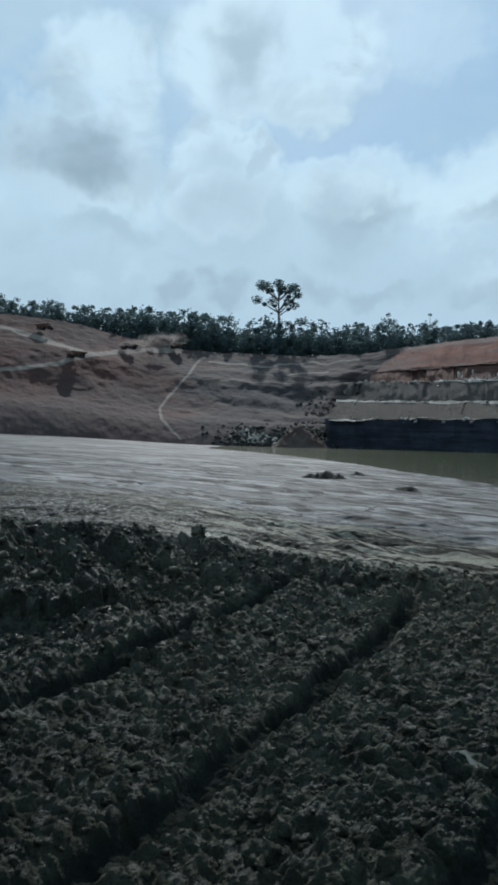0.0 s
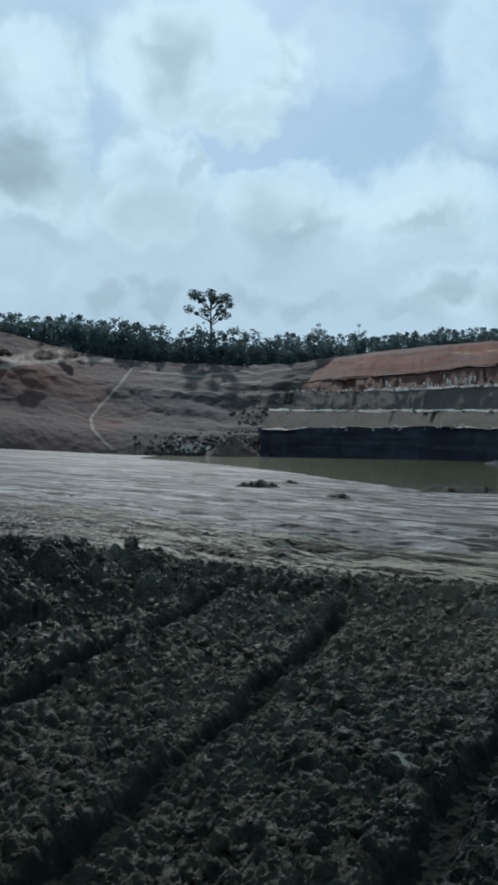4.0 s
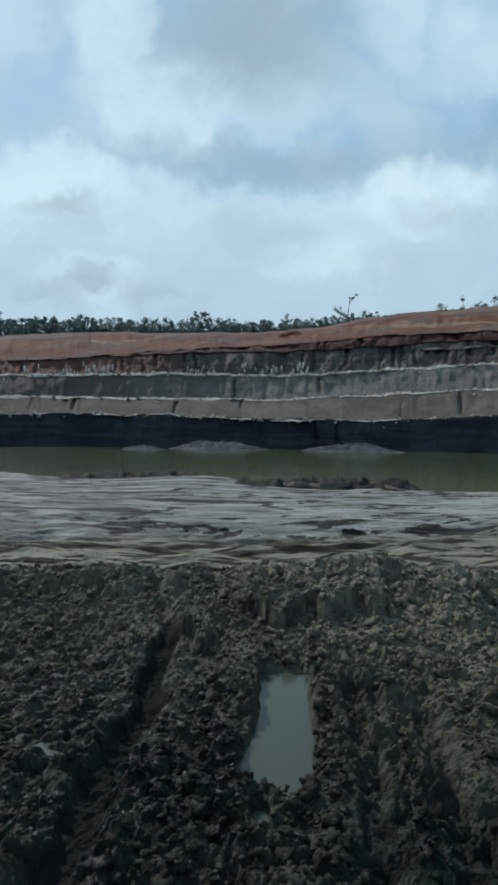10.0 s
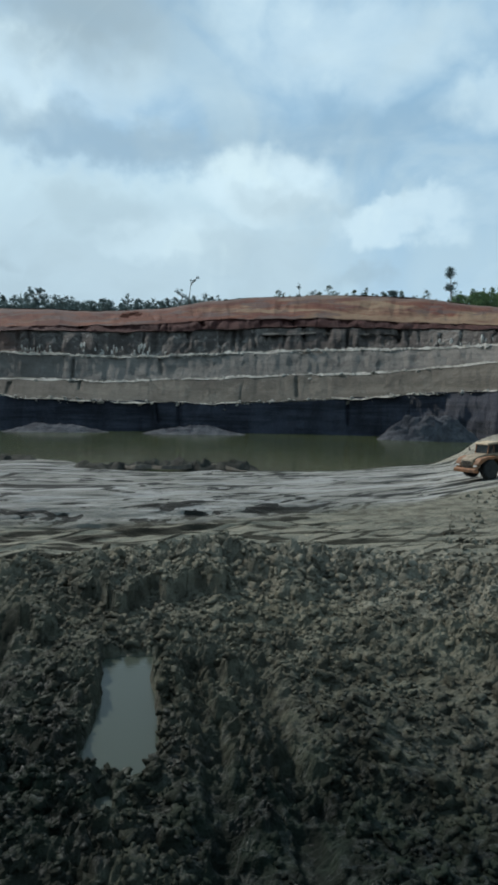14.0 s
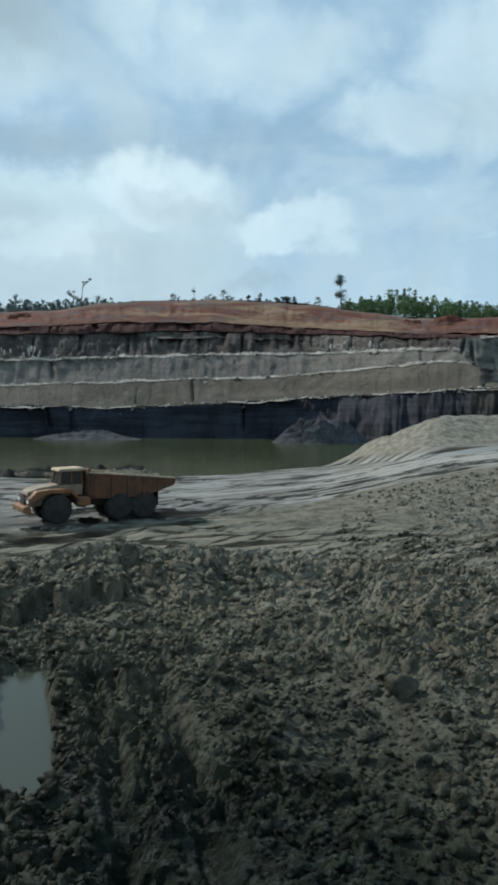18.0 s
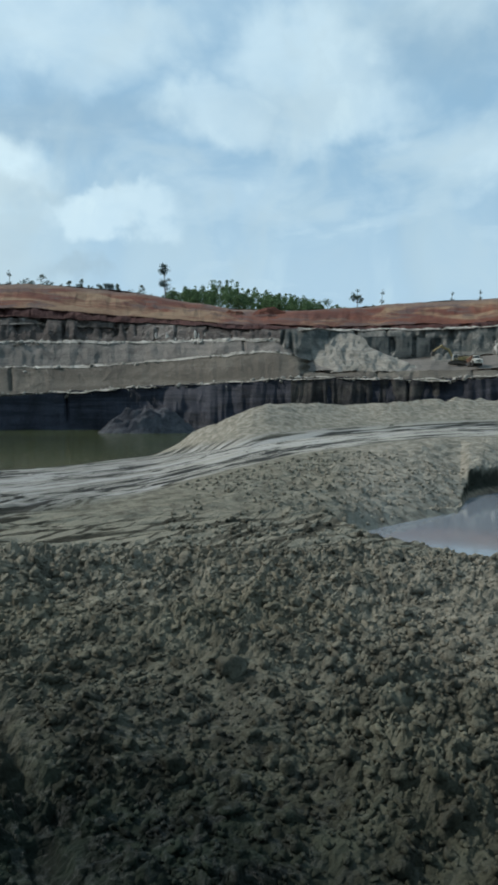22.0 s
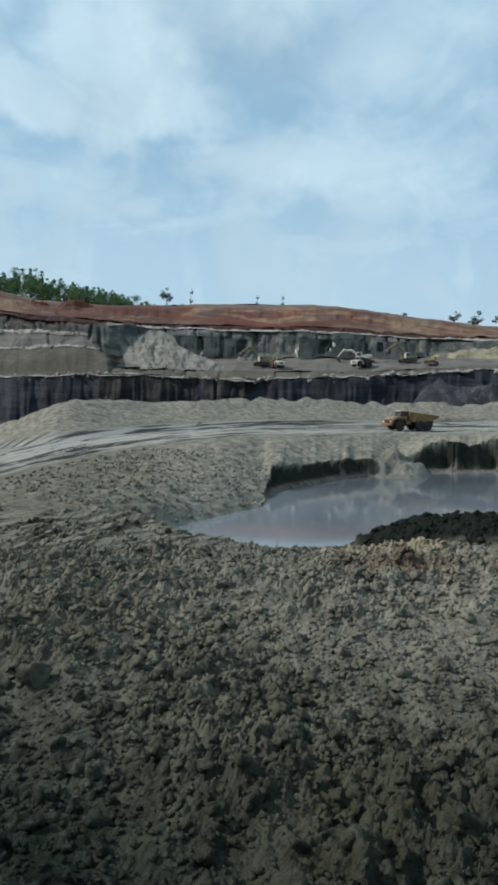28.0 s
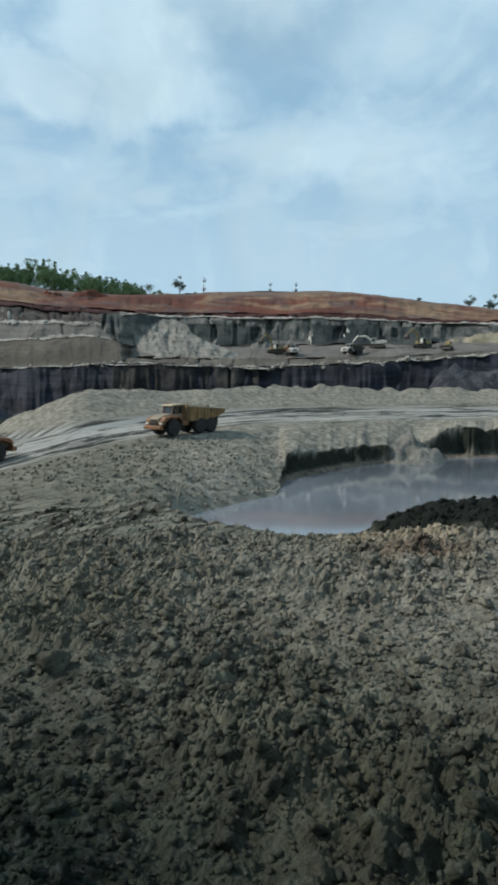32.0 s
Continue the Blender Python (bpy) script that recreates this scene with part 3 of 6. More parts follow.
# broken steps in the mud: first and last turn, distance, height
STEPS = [(-10, 2.3, 23.8, 0.80), (-16, -12.2, 21.0, 0.55), (-4, 5, 27.5, 0.5), (6, 10, 24.5, 0.3), (-66, -54, 24.0, 0.7), (-58, -48, 19.0, 0.35), (60, 66, 25.0, 0.22), (50, 53, 22, 0.18)]
# troughs that hold puddles: end, end, half width
TROUGHS = [((-2.05, 19.2), (-1.62, 12.9), 0.70), ((-6.95, 13.2), (-6.0, 13.0), 0.24), ((-1.75, 11.9), (-1.6, 11.3), 0.16)]


def beside(x, y, a, b):
    """Distance along and across the line from a to b, and its length."""
    lx, ly = b[0] - a[0], b[1] - a[1]
    length = math.hypot(lx, ly)
    return ((x - a[0]) * lx + (y - a[1]) * ly) / length, ((x - a[0]) * ly - (y - a[1]) * lx) / length, length


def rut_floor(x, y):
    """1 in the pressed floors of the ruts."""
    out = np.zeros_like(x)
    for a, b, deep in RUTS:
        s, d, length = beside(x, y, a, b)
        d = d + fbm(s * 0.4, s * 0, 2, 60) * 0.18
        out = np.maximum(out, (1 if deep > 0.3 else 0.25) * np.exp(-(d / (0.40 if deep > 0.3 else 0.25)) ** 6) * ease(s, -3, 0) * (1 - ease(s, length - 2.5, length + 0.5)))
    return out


def relief(x, y):
    """Height of the ground with its clods, ruts and steps."""
    T, R = np.degrees(np.arctan2(x, y)), np.hypot(x, y)
    front = np.abs(T) < 74
    z = plain(T, R)
    near = (1 - ease(R, 30, 37)) * ease(R, 5.5, 8.3) * front
    calm = 0.22 + 0.78 * ease(fbm(x * 0.2, y * 0.2, 4, 44), -0.5, 0.3)
    wx, wy = x + fbm(x * 1.5, y * 1.5, 3, 80) * 0.12, y + fbm(x * 1.5, y * 1.5, 3, 85) * 0.12
    lumps = clods(wx / 0.95, wy / 0.95, 6) * 0.40 + clods(wx / 0.48, wy / 0.48, 1) * 0.34 + clods(wx / 0.24, wy / 0.24, 2) * 0.24
    # plates pressed out by tracks, lying across them
    fu, fv = wx * 0.94 + wy * 0.34, wy * 0.94 - wx * 0.34
    flat = clods(fu / 0.80, fv / 0.32, 8) * 0.26 + clods(fu / 0.42, fv / 0.20, 9) * 0.18 + clods(wx / 0.30, wy / 0.30, 10) * 0.16
    side = ease(T, -22, -6)
    lumps = flat * (1 - side) + lumps * side
    crumb = (0.5 - np.abs(fbm(x * 2.3, y * 2.3, 3, 14))) * 0.20 + (0.5 - np.abs(fbm(x * 5.5, y * 5.5, 2, 17))) * 0.13
    calm = np.maximum(calm, 0.85 * (1 - side)) * (1 - 0.5 * rut_floor(x, y))
    crumb = crumb * (0.55 + 0.45 * side)
    z = z + near * (calm * (lumps + crumb) + fbm(x * 0.35, y * 0.35, 4, 5) * 0.30)
    crest = np.exp(-((R - 29) / 2.6) ** 2) * front * (1 - ease(T, 16, 24))
    z = z + crest * (clods(wx / 1.1, wy / 1.1, 3) * 0.95 + clods(wx / 0.5, wy / 0.5, 13) * 0.35 + fbm(x * 0.5, y * 0.5, 3, 12) * 0.3)
    left = ease(-T, 48, 56) * np.exp(-((R - 28) / 7) ** 2)
    z = z + left * (clods(wx / 1.7, wy / 1.7, 4) * 1.0)
    for a, b, deep in RUTS:
        s, d, length = beside(x, y, a, b)
        d = d + fbm(s * 0.4, s * 0, 2, 60) * 0.18 + fbm(x * 2.6, y * 2.6, 3, 61) * 0.10
        z = z - ease(R, 5.5, 8.3) * deep * np.exp(-(d / (0.36 if deep > 0.3 else 0.25)) ** 6) * ease(s, -3, 0) * (1 - ease(s, length - 2.5, length + 0.5)) + 0.3 * deep * np.exp(-((np.abs(d) - 0.75) / 0.3) ** 2) * ease(s, -3, 0) * (1 - ease(s, length - 2, length))
    for t0, t1, r0, h in STEPS:
        rr = r0 + fbm(T * 0.45, T * 0, 4, 62 + int(r0)) * 1.1 + fbm(x * 1.6, y * 1.6, 3, 64) * 0.35
        z = z + h * ease(R, rr, rr + 0.35) * (1 - ease(R, rr + 1.5, rr + 6)) * ease(T, t0 - 0.8, t0 + 0.8) * (1 - ease(T, t1 - 0.8, t1 + 0.8))
    for a, b, half in TROUGHS:
        s, d, length = beside(x, y, a, b)
        d = d + fbm(x * 0.8, y * 0.8, 3, 66) * 0.22 * half
        hole = (1 - ease(np.abs(d), half - 0.08, half + 0.12)) * ease(s, -0.5, 0.2) * (1 - ease(s, length - 0.4, length + 0.4))
        z = z * (1 - hole) + hole * ((-0.32 if half > 0.5 else -0.04) + clods(x / 0.9, y / 0.9, 71) * 0.1)
    # lanes and banks farther out
    far = ease(R, 29.5, 34) * front
    across = R - 40 - 0.35 * (along(START_R, T) - 40)
    shore = ease(np.where((T > 20) & (T < 80), pond_shore(T, R), 9.0), -0.5, 3.5)
    z = z + far * shore * (fbm(T * 0.14, across * 0.8, 4, 21) * (0.20 - 0.14 * ease(T, 8, 16)) + (1 - ease(R, 45, 60)) * fbm(T * 0.22, across * 1.7, 3, 23) * (0.19 - 0.05 * ease(T, 8, 16))) * (1 - ease(R, 130, 200))
    road_in = along(START_R, T)
    bank = ease(T, 22, 32) * ease(R, 33, 40) * (1 - ease(R, road_in - 5, road_in + 1))
    z = z + bank * shore * (clods(x / 1.2, y / 1.2, 31) * 0.24 + fbm(x * 0.3, y * 0.3, 5, 33) * 0.28)
    ridge = np.exp(-((R - along(RIDGE_R, T)) / 9.0) ** 2) * ease(T, 19, 24)
    z = z + ridge * (fbm(x * 0.12, y * 0.12, 5, 51) * 0.9 + clods(x / 3.5, y / 3.5, 53) * 0.4)
    # step for the pond's far bank, undercut shade painted in ground_masks, broken by a tipped heap
    cut = ease(T, 44.2, 45.0) * (1 - 0.8 * np.exp(-((T - 55.0) / 1.45) ** 4))
    back = np.interp(np.maximum(T, 45.0), POND_TURN, POND_FAR) + 1.6 + fbm(T * 1.1, T * 0, 5, 91) * 1.1
    lip = along(LIP_R, T)
    tall = np.interp(T, [42, 50, 53, 56, 59, 62, 70], [1.0, 1.2, 1.35, 1.9, 2.9, 3.6, 4.0]) * (1 + 0.25 * fbm(T * 0.9, T * 0, 4, 93))
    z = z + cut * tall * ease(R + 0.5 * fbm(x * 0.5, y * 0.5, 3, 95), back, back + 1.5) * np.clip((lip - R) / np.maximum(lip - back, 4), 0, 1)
    # heap of dark spoil by the pond
    top = np.interp(T, [49, 51, 52.5, 54.6, 57, 60, 66], [-2.2, -1.3, -0.5, 0.25, 0.8, 1.2, 1.4]) - 0.055 * (R - 37.5) ** 2 + clods(wx / 0.9, wy / 0.9, 55) * 0.5 + clods(wx / 0.4, wy / 0.4, 57) * 0.25
    z = np.where((T > 48) & (T < 80), np.maximum(z, top), z)
    return z


def build_ground():
    turn = np.concatenate([np.arange(-180, -72, 4), np.arange(-72, 72, 0.17), np.arange(72, 180.1, 4)])
    r = np.concatenate([[-0.3, 1.5, 3, 6], np.arange(8.0, 20, 0.055), np.arange(20, 34, 0.09), np.arange(34, 60, 0.22), np.arange(60, 130, 0.6), np.arange(130, 270, 3.5), [300, 600, 3000]])
    T, R = np.meshgrid(turn, r)
    x, y = R * np.sin(np.radians(T)), R * np.cos(np.radians(T))
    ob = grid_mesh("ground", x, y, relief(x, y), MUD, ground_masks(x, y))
    ob.data.polygons.foreach_set("use_smooth", np.zeros(len(ob.data.polygons), dtype=bool))
    return tagged(ob, "churned grey and dark wet mud of the pit floor", "ground", kind="structure")


build_ground()


def water_sheet(name, mat, z, turns, inner, outer, label):
    t = np.arange(turns[0], turns[1] + 0.1, 1.0)
    T, K = np.meshgrid(t, np.linspace(0, 1, 12))
    R = inner(T) + (outer(T) - inner(T)) * K
    ob = grid_mesh(name, R * np.sin(np.radians(T)), R * np.cos(np.radians(T)), np.full_like(R, z), mat)
    return tagged(ob, label, "water", kind="structure")


water_sheet("pit_lake_water", LAKE, -1.8, (-50, 40), lambda t: along(EDGE_R, t) - 6, lambda t: along(FOOT_R, t) + 4, "still olive green water at the foot of the coal")
water_sheet("pond_water", POND, -1.9, (34, 72), lambda t: np.full_like(t, 36.5), lambda t: np.interp(t, POND_TURN, POND_FAR) + 4, "still pond of reddish brown water")


# ---- pit wall ----
def wall_band(name, mat, turns, r0, rise0, r1, rise1, steps, label, rough=0.6, seed=0, arch=0.0, step=0.12, slant=0.0, notches=0, panels=0.0, recede=()):
    """A strip of the wall between two lines: offsets from the foot line and rises. arch: a ridge of rubble along it."""
    t = np.arange(turns[0], turns[1] + 0.01, step)
    T, K = np.meshgrid(t, np.linspace(0, 1, steps))
    T = T + (slant * K + (fbm(K * 5, K * 0 + seed, 4, 97) * 0.45 if slant else 0)) * ease(turns[0] + 6 - T, 0, 6)
    foot = along(FOOT_R, T)

    def line(r, rise, k):
        rr = foot + r + (22 * ease(T, 30, 37) if r > 28 else 0)
        wob = fbm(T * 0.55, np.full_like(T, k * 3.7), 6, 90 + int(k)) * 1.2
        z = np.full_like(T, rise) if np.isscalar(rise) else height_at(along(rise, T), rr)
        return rr + wob * 1.6, z + wob * 0.7

    ra, za = line(r0, rise0, seed)
    rb, zb = line(r1, rise1, seed + 1)
    R, z = ra + (rb - ra) * K, za + (zb - za) * K
    u = T * 4.4
    mid = np.sin(np.pi * K)
    R = R + mid * (fbm(u * 0.22, z * 0.10, 6, 70 + seed) * rough * 2.4 + fbm(u * 0.6, z * 0.05, 4, 72 + seed) * rough * 1.2)
    z = z + mid * (fbm(u * 0.4, z * 0.3, 4, 75 + seed) * rough * 0.6 + arch * (0.55 + 0.8 * np.abs(fbm(u * 0.5, K * 2, 4, 79 + seed))))
    rs = np.random.RandomState(seed + 500)
    for _ in range(notches):
        at, wide, deep = turns[0] + (turns[1] - turns[0]) * rs.rand(), 0.07 + 0.16 * rs.rand() ** 2, 1.2 + 2.2 * rs.rand()
        k0, lean = rs.rand() * 0.5 - 0.1, rs.randn() * 0.25
        R = R + deep * np.exp(-((T - at - lean * (K - 0.5)) / wide) ** 4) * ease(K, k0, k0 + 0.12) * (1 - ease(K, k0 + 0.45 + 0.3 * rs.rand(), k0 + 0.9))
    if panels:
        cut = T / 3.1 + 0.5 * fbm(T * 0.2, T * 0, 2, seed + 81) + 0.03 * fbm(K * 6, T * 0.3, 3, seed + 83)
        R = R + panels * (RND[cell(np.floor(cut).astype(int), np.zeros(T.shape, int), seed + 85)] - 0.5) * ease(K, 0.0, 0.1) * (1 - ease(K, 0.9, 1.0))
    for t0, t1, far in recede:
        R = R + far * ease(T + (fbm(K * 4, K * 0, 3, seed + 87) * 0.5 if t1 > t0 else 0), t0, t1)
    return tagged(grid_mesh(name, R * np.sin(np.radians(T)), R * np.cos(np.radians(T)), z, mat, {"turn": T, "share": K}), label, "pit wall", kind="structure")


wall_band("coal_seam", COAL, (-39.2, 72), -1, -5.0, 5, COAL_RISE, 26, "black coal seam standing in the pit lake", 0.4, 0, slant=0.8, notches=6, panels=0.5)
wall_band("coal_edge_rubble", LEDGE, (-38.4, 72), 4.5, COAL_RISE, 8, COAL_RISE, 5, "thin pale rubble along the top of the coal", 0.4, 30, 0.3)
wall_band("brown_bench_face", BROWN_ROCK, (-38.4, 32.6), 6, COAL_RISE, 24, LEDGE_A_RISE, 18, "smooth brown mudstone batter above the coal", 0.35, 1, slant=0.6, notches=8, panels=0.6, recede=[(30.8, 32.4, 20)])
wall_band("lower_ledge", LEDGE, (-37.8, 32.4), 23.5, LEDGE_A_RISE, 29, LEDGE_A_RISE, 7, "pale rubble on a narrow ledge", 0.3, 2, 0.8, recede=[(30.6, 32.2, 20)])
wall_band("bench_front", BROWN_ROCK, (30.2, 72), 6, COAL_RISE, 23.5, BENCH_RISE, 14, "grey-brown broken front of the working bench", 0.6, 17, notches=20, panels=0.8)
wall_band("machine_bench", GREY_ROCK, (30.2, 72), 23.2, BENCH_RISE, 33, BENCH_BACK_RISE, 24, "broad grey working bench under the dark face", 0.3, 8)
wall_band("grey_bench_face", GREY_ROCK, (-37.8, 33), 29, LEDGE_A_RISE, 42, LEDGE_B_RISE, 18, "grey mudstone face of the middle bench", 0.5, 3, slant=0.8, notches=9, panels=1.1, recede=[(30.6, 32.4, 22)])
wall_band("upper_ledge", LEDGE, (-31.5, 32.4), 41.5, LEDGE_B_RISE, 47, LEDGE_B_RISE, 7, "pale broken rock on the upper ledge", 0.5, 4, 1.1, recede=[(30.2, 32, 22), (-29, -31.5, 12)])
wall_band("dark_bench_face", DARK_ROCK, (-37.2, 32.4), 45.5, LEDGE_B_RISE, 60, RED_RISE, 24, "dark gullied mudstone face", 1.1, 5, slant=1.6, notches=34, panels=1.5, recede=[(30.0, 32, 22), (-32.0, -37.0, 42)])
wall_band("thin_ledge", GREY_ROCK, (4.6, 31.5), 54.8, UPPER_RISE, 57.5, UPPER_RISE, 5, "broken lip of a narrow upper bench", 0.5, 16, 0.35, recede=[(30.0, 31.5, 22)])
wall_band("working_face", FACE_ROCK, (29.5, 72), 32, BENCH_BACK_RISE, 42, RED_RISE, 24, "dark blue grey dug face behind the machines", 0.8, 11, notches=30, panels=3.0)
for t0, t1, top in ((36.2, 40.3, 5.75), (40.7, 42.8, 5.6), (47.0, 52.4, 5.65), (53.4, 56.6, 5.5)):
    wall_band("dug_panel", DUG_FACE, (t0, t1), 28.6, BENCH_BACK_RISE, 35, [top] * 19, 14, "dark blue-grey freshly dug panel of the far face", 0.5, 40 + int(t0), notches=3, panels=0.8)
wall_band("weathered_seam", SEAM_FACE, (30.4, 42.6), -1.8, -5.0, 4.0, COAL_RISE, 20, "weathered brown-grey columns of coal and shale", 0.8, 31, notches=8, panels=0.8)
wall_band("red_base", DARK_RED, (-36.4, 72), 58, RED_RISE, 65, SEAM_RISE, 9, "dark red seam of clay", 0.9, 12, 0.1, notches=20,  recede=[(-32.0, -37.0, 42)])
wall_band("face_top", LEDGE, (31, 72), 41, RED_RISE, 60, RED_RISE, 5, "pale trimmed top of the dug face", 0.4, 13, 0.6)
wall_band("red_overburden", RED_SOIL, (-37.4, 72), 64, SEAM_RISE, 110, RIM_RISE, 48, "red soil of the stripped overburden", 0.7, 6, recede=[(-32.0, -37.0, 42)])


def rock_slide():
    """Pale broken rock fanning from the end of the upper benches down to the working bench."""
    U, K = np.meshgrid(np.linspace(0, 1, 110), np.linspace(0, 1, 90))
    edge0 = np.interp(K, [0, 0.45, 1], [33.2, 32.0, 31.0]) + fbm(K * 5, K * 0, 4, 141) * 0.35
    edge1 = np.interp(K, [0, 0.3, 0.75, 1], [41.6, 39.6, 36.4, 34.6]) + fbm(K * 5, K * 0, 4, 143) * 0.4
    T = edge0 + (edge1 - edge0) * U
    R = along(FOOT_R, T) + 24.5 + 34 * K
    foot, top = height_at(np.full_like(T, 2.75), R), height_at(np.full_like(T, 6.3), R)
    swell = 1 - (2 * U - 1) ** 2
    z = foot + (top - foot) * K ** 1.1 + fbm(T * 1.6, K * 7, 5, 145) * 0.8 * swell + clods(T * 5.0, K * 34, 147) * 0.6 * (0.3 + 0.7 * swell)
    R = R - 2.5 * swell * (1 - 0.5 * K) + fbm(T * 1.2, K * 4, 4, 149) * 1.5
    tagged(grid_mesh("rock_slide", R * np.sin(np.radians(T)), R * np.cos(np.radians(T)), z, PALE_SPOIL, {"turn": T, "share": K}), "pale grey slumped rock fanning down the wall", "pit wall", kind="structure")


rock_slide()


# ---- long slope with the haul roads ----
def slope_at(turn, k):
    """A point of the slope: distance and height at the share k of its rise."""
    r0, r1 = along(FOOT_R, turn) - 3, along(FOOT_R, turn) + 110
    z0, z1 = along(FOOT_Z, turn) - 1.0, height_at(along(RIM_RISE, turn), r1)
    kk = k + 0.05 * np.sin(k * 12.0) * (1 - k)
    return r0 + (r1 - r0) * k, z0 + (z1 - z0) * kk


def share_for(turn, rise):
    """The share of the slope's rise that stands at this rise in degrees."""
    k = np.linspace(0, 1, 200)
    out = []
    for a, e in zip(turn, rise):
        r, z = slope_at(np.full_like(k, a), k)
        out.append(np.interp(e, np.degrees(np.arctan2(z - EYE[2], r)), k))
    return np.array(out)


# pale roads and drains worn into the slope: turn and rise of their stations, width in degrees
HAUL_UPPER = [(-72, 8.2), (-65.3, 7.2), (-62.5, 6.5), (-60.5, 5.95), (-59.0, 5.45)]
HAUL_MIDDLE = [(-72, 3.5), (-65.3, 3.9), (-61.0, 4.45), (-59.0, 5.2), (-56.0, 5.65), (-52.6, 5.95), (-51, 6.0)]
DRAIN = [(-49.3, 5.3), (-50.2, 4.0), (-51.7, 2.4), (-52.6, 1.2), (-52.4, 0.2), (-51.6, -0.7), (-50.8, -1.5)]
TERRACE_UP = [(-48.5, 5.05), (-44, 4.85), (-40, 5.1), (-36, 5.4)]
TERRACE_LOW = [(-47.5, 3.55), (-45, 3.45), (-42, 3.5)]
TERRACE_MID = [(-41.8, 4.1), (-38.5, 4.45)]
WORN = [(HAUL_UPPER, 0.32), (HAUL_MIDDLE, 0.30), (DRAIN, 0.13), (TERRACE_UP, 0.10), (TERRACE_LOW, 0.09), (TERRACE_MID, 0.09)]


def near_line(T, E, line):
    best = np.full_like(T, 99.0)
    for (a0, e0), (a1, e1) in zip(line[:-1], line[1:]):
        k = np.clip(((T - a0) * (a1 - a0) + (E - e0) * (e1 - e0)) / ((a1 - a0) ** 2 + (e1 - e0) ** 2), 0, 1)
        best = np.minimum(best, np.hypot(T - a0 - k * (a1 - a0), (E - e0 - k * (e1 - e0)) * 1.6))
    return best


def slope_material():
    m, n, b, p = surface("haul_slope_soil", 0.92, 0.15)
    turn, rise, worn = mask(n, "turn"), mask(n, "rise"), mask(n, "worn")
    blot, grain, beds = n.noise(p, 0.035, 5, 0.6), n.noise(p, 0.5, 6, 0.7), n.noise(stretched(n, p, (0.03, 0.03, 0.35)), 1.0, 5, 0.6)
    red = n.mix(n.step(blot, 0.35, 0.65), (0.066, 0.031, 0.024), (0.052, 0.035, 0.030))
    grey = n.mix(n.step(beds, 0.4, 0.6), (0.044, 0.035, 0.032), (0.076, 0.061, 0.053))
    grey = n.mix(n.step(n.math("ADD", n.math("MULTIPLY", beds, 0.5), n.math("MULTIPLY", blot, 0.5)), 0.52, 0.6), grey, (0.032, 0.031, 0.033))
    shift = n.math("MULTIPLY", n.math("SUBTRACT", blot, 0.5), 14.0)
    col = n.mix(n.step(n.math("ADD", turn, shift), -53.0, -48.0), red, grey)
    col = n.mix(n.step(rise, 0.12, 0.28, 0.75, 0.0), col, (0.060, 0.045, 0.042))
    col = n.mix(n.math("MULTIPLY", worn, n.step(grain, 0.25, 0.6, 0.55, 1.0)), col, (0.20, 0.172, 0.142))
    col = n.mix(mask(n, "soot"), col, (0.030, 0.029, 0.030))
    col = n.mix(n.step(grain, 0.4, 0.8, 0.0, 0.4), col, (0.04, 0.03, 0.028))
    n.put(b.inputs["Base Color"], col)
    bump(n, b, grain, 0.5, 0.35)
    return m


def haul_slope():
    t = np.arange(-78, -27.9, 0.1)
    T, K = np.meshgrid(t, np.linspace(0, 1, 180))
    R, z = slope_at(T, K)
    E = np.degrees(np.arctan2(z - EYE[2], R)) + fbm(T * 0.8, K * 10, 3, 26) * 0.10
    u = T * 4.4
    worn = np.zeros_like(T)
    for line, w in WORN:
        worn = np.maximum(worn, 1 - ease(near_line(T, E, line), w * 0.6, w * 1.2))
    R = R + fbm(u * 0.06, K * 6, 5, 24) * 2.5 * np.sin(np.pi * K) + 16 * ease(T + fbm(K * 9, K * 0, 3, 25) * 0.5, -39.2 + 2.4 * K, -37.6 + 2.6 * K) * (1 - ease(K, 0.45, 0.98))
    z = z + fbm(u * 0.25, K * 26, 4, 27) * 0.3 + fbm(u * 0.9, K * 70, 3, 36) * 0.12
    soot = 1.1 * np.exp(-((T + 42.9) / 3.4) ** 4 - ((E - 2.3) / 1.25) ** 4) + 0.7 * np.exp(-((T + 46.8) / 2.0) ** 2 - ((E - 0.6) / 0.7) ** 2)
    soot = np.clip(soot * (0.85 + 0.25 * fbm(T * 0.8, E * 1.2, 3, 29)), 0, 1)
    terr = ease(T, -50, -44)
    z = z + terr * np.sin(K * 44 + fbm(u * 0.05, K * 3, 3, 28) * 3) * 0.55 * np.sin(np.pi * K)
    dirt = slope_material()
    return tagged(grid_mesh("haul_slope", R * np.sin(np.radians(T)), R * np.cos(np.radians(T)), z, dirt, {"turn": T, "rise": K, "worn": worn, "soot": soot}), "long brown and red earth slope worn by haul roads", "slope", kind="structure")


haul_slope()


def plateau():
    t = np.arange(-78, 72.1, 0.5)
    T, K = np.meshgrid(t, np.array([0, 0.02, 0.06, 0.12, 0.3, 1.0]))
    r0 = along(FOOT_R, T) + 110 + 22 * ease(T, 30, 37)
    R = r0 + (2800 - r0) * K
    z = height_at(along(RIM_RISE, T), r0) + fbm(T * 0.3, K * 20, 3, 15) * 0.5 - 2.0 * (K > 0)
    return tagged(grid_mesh("plateau_ground", R * np.sin(np.radians(T)), R * np.cos(np.radians(T)), z, SLOPE_SOIL), "bare earth behind the rim of the pit", "ground", kind="structure")


plateau()


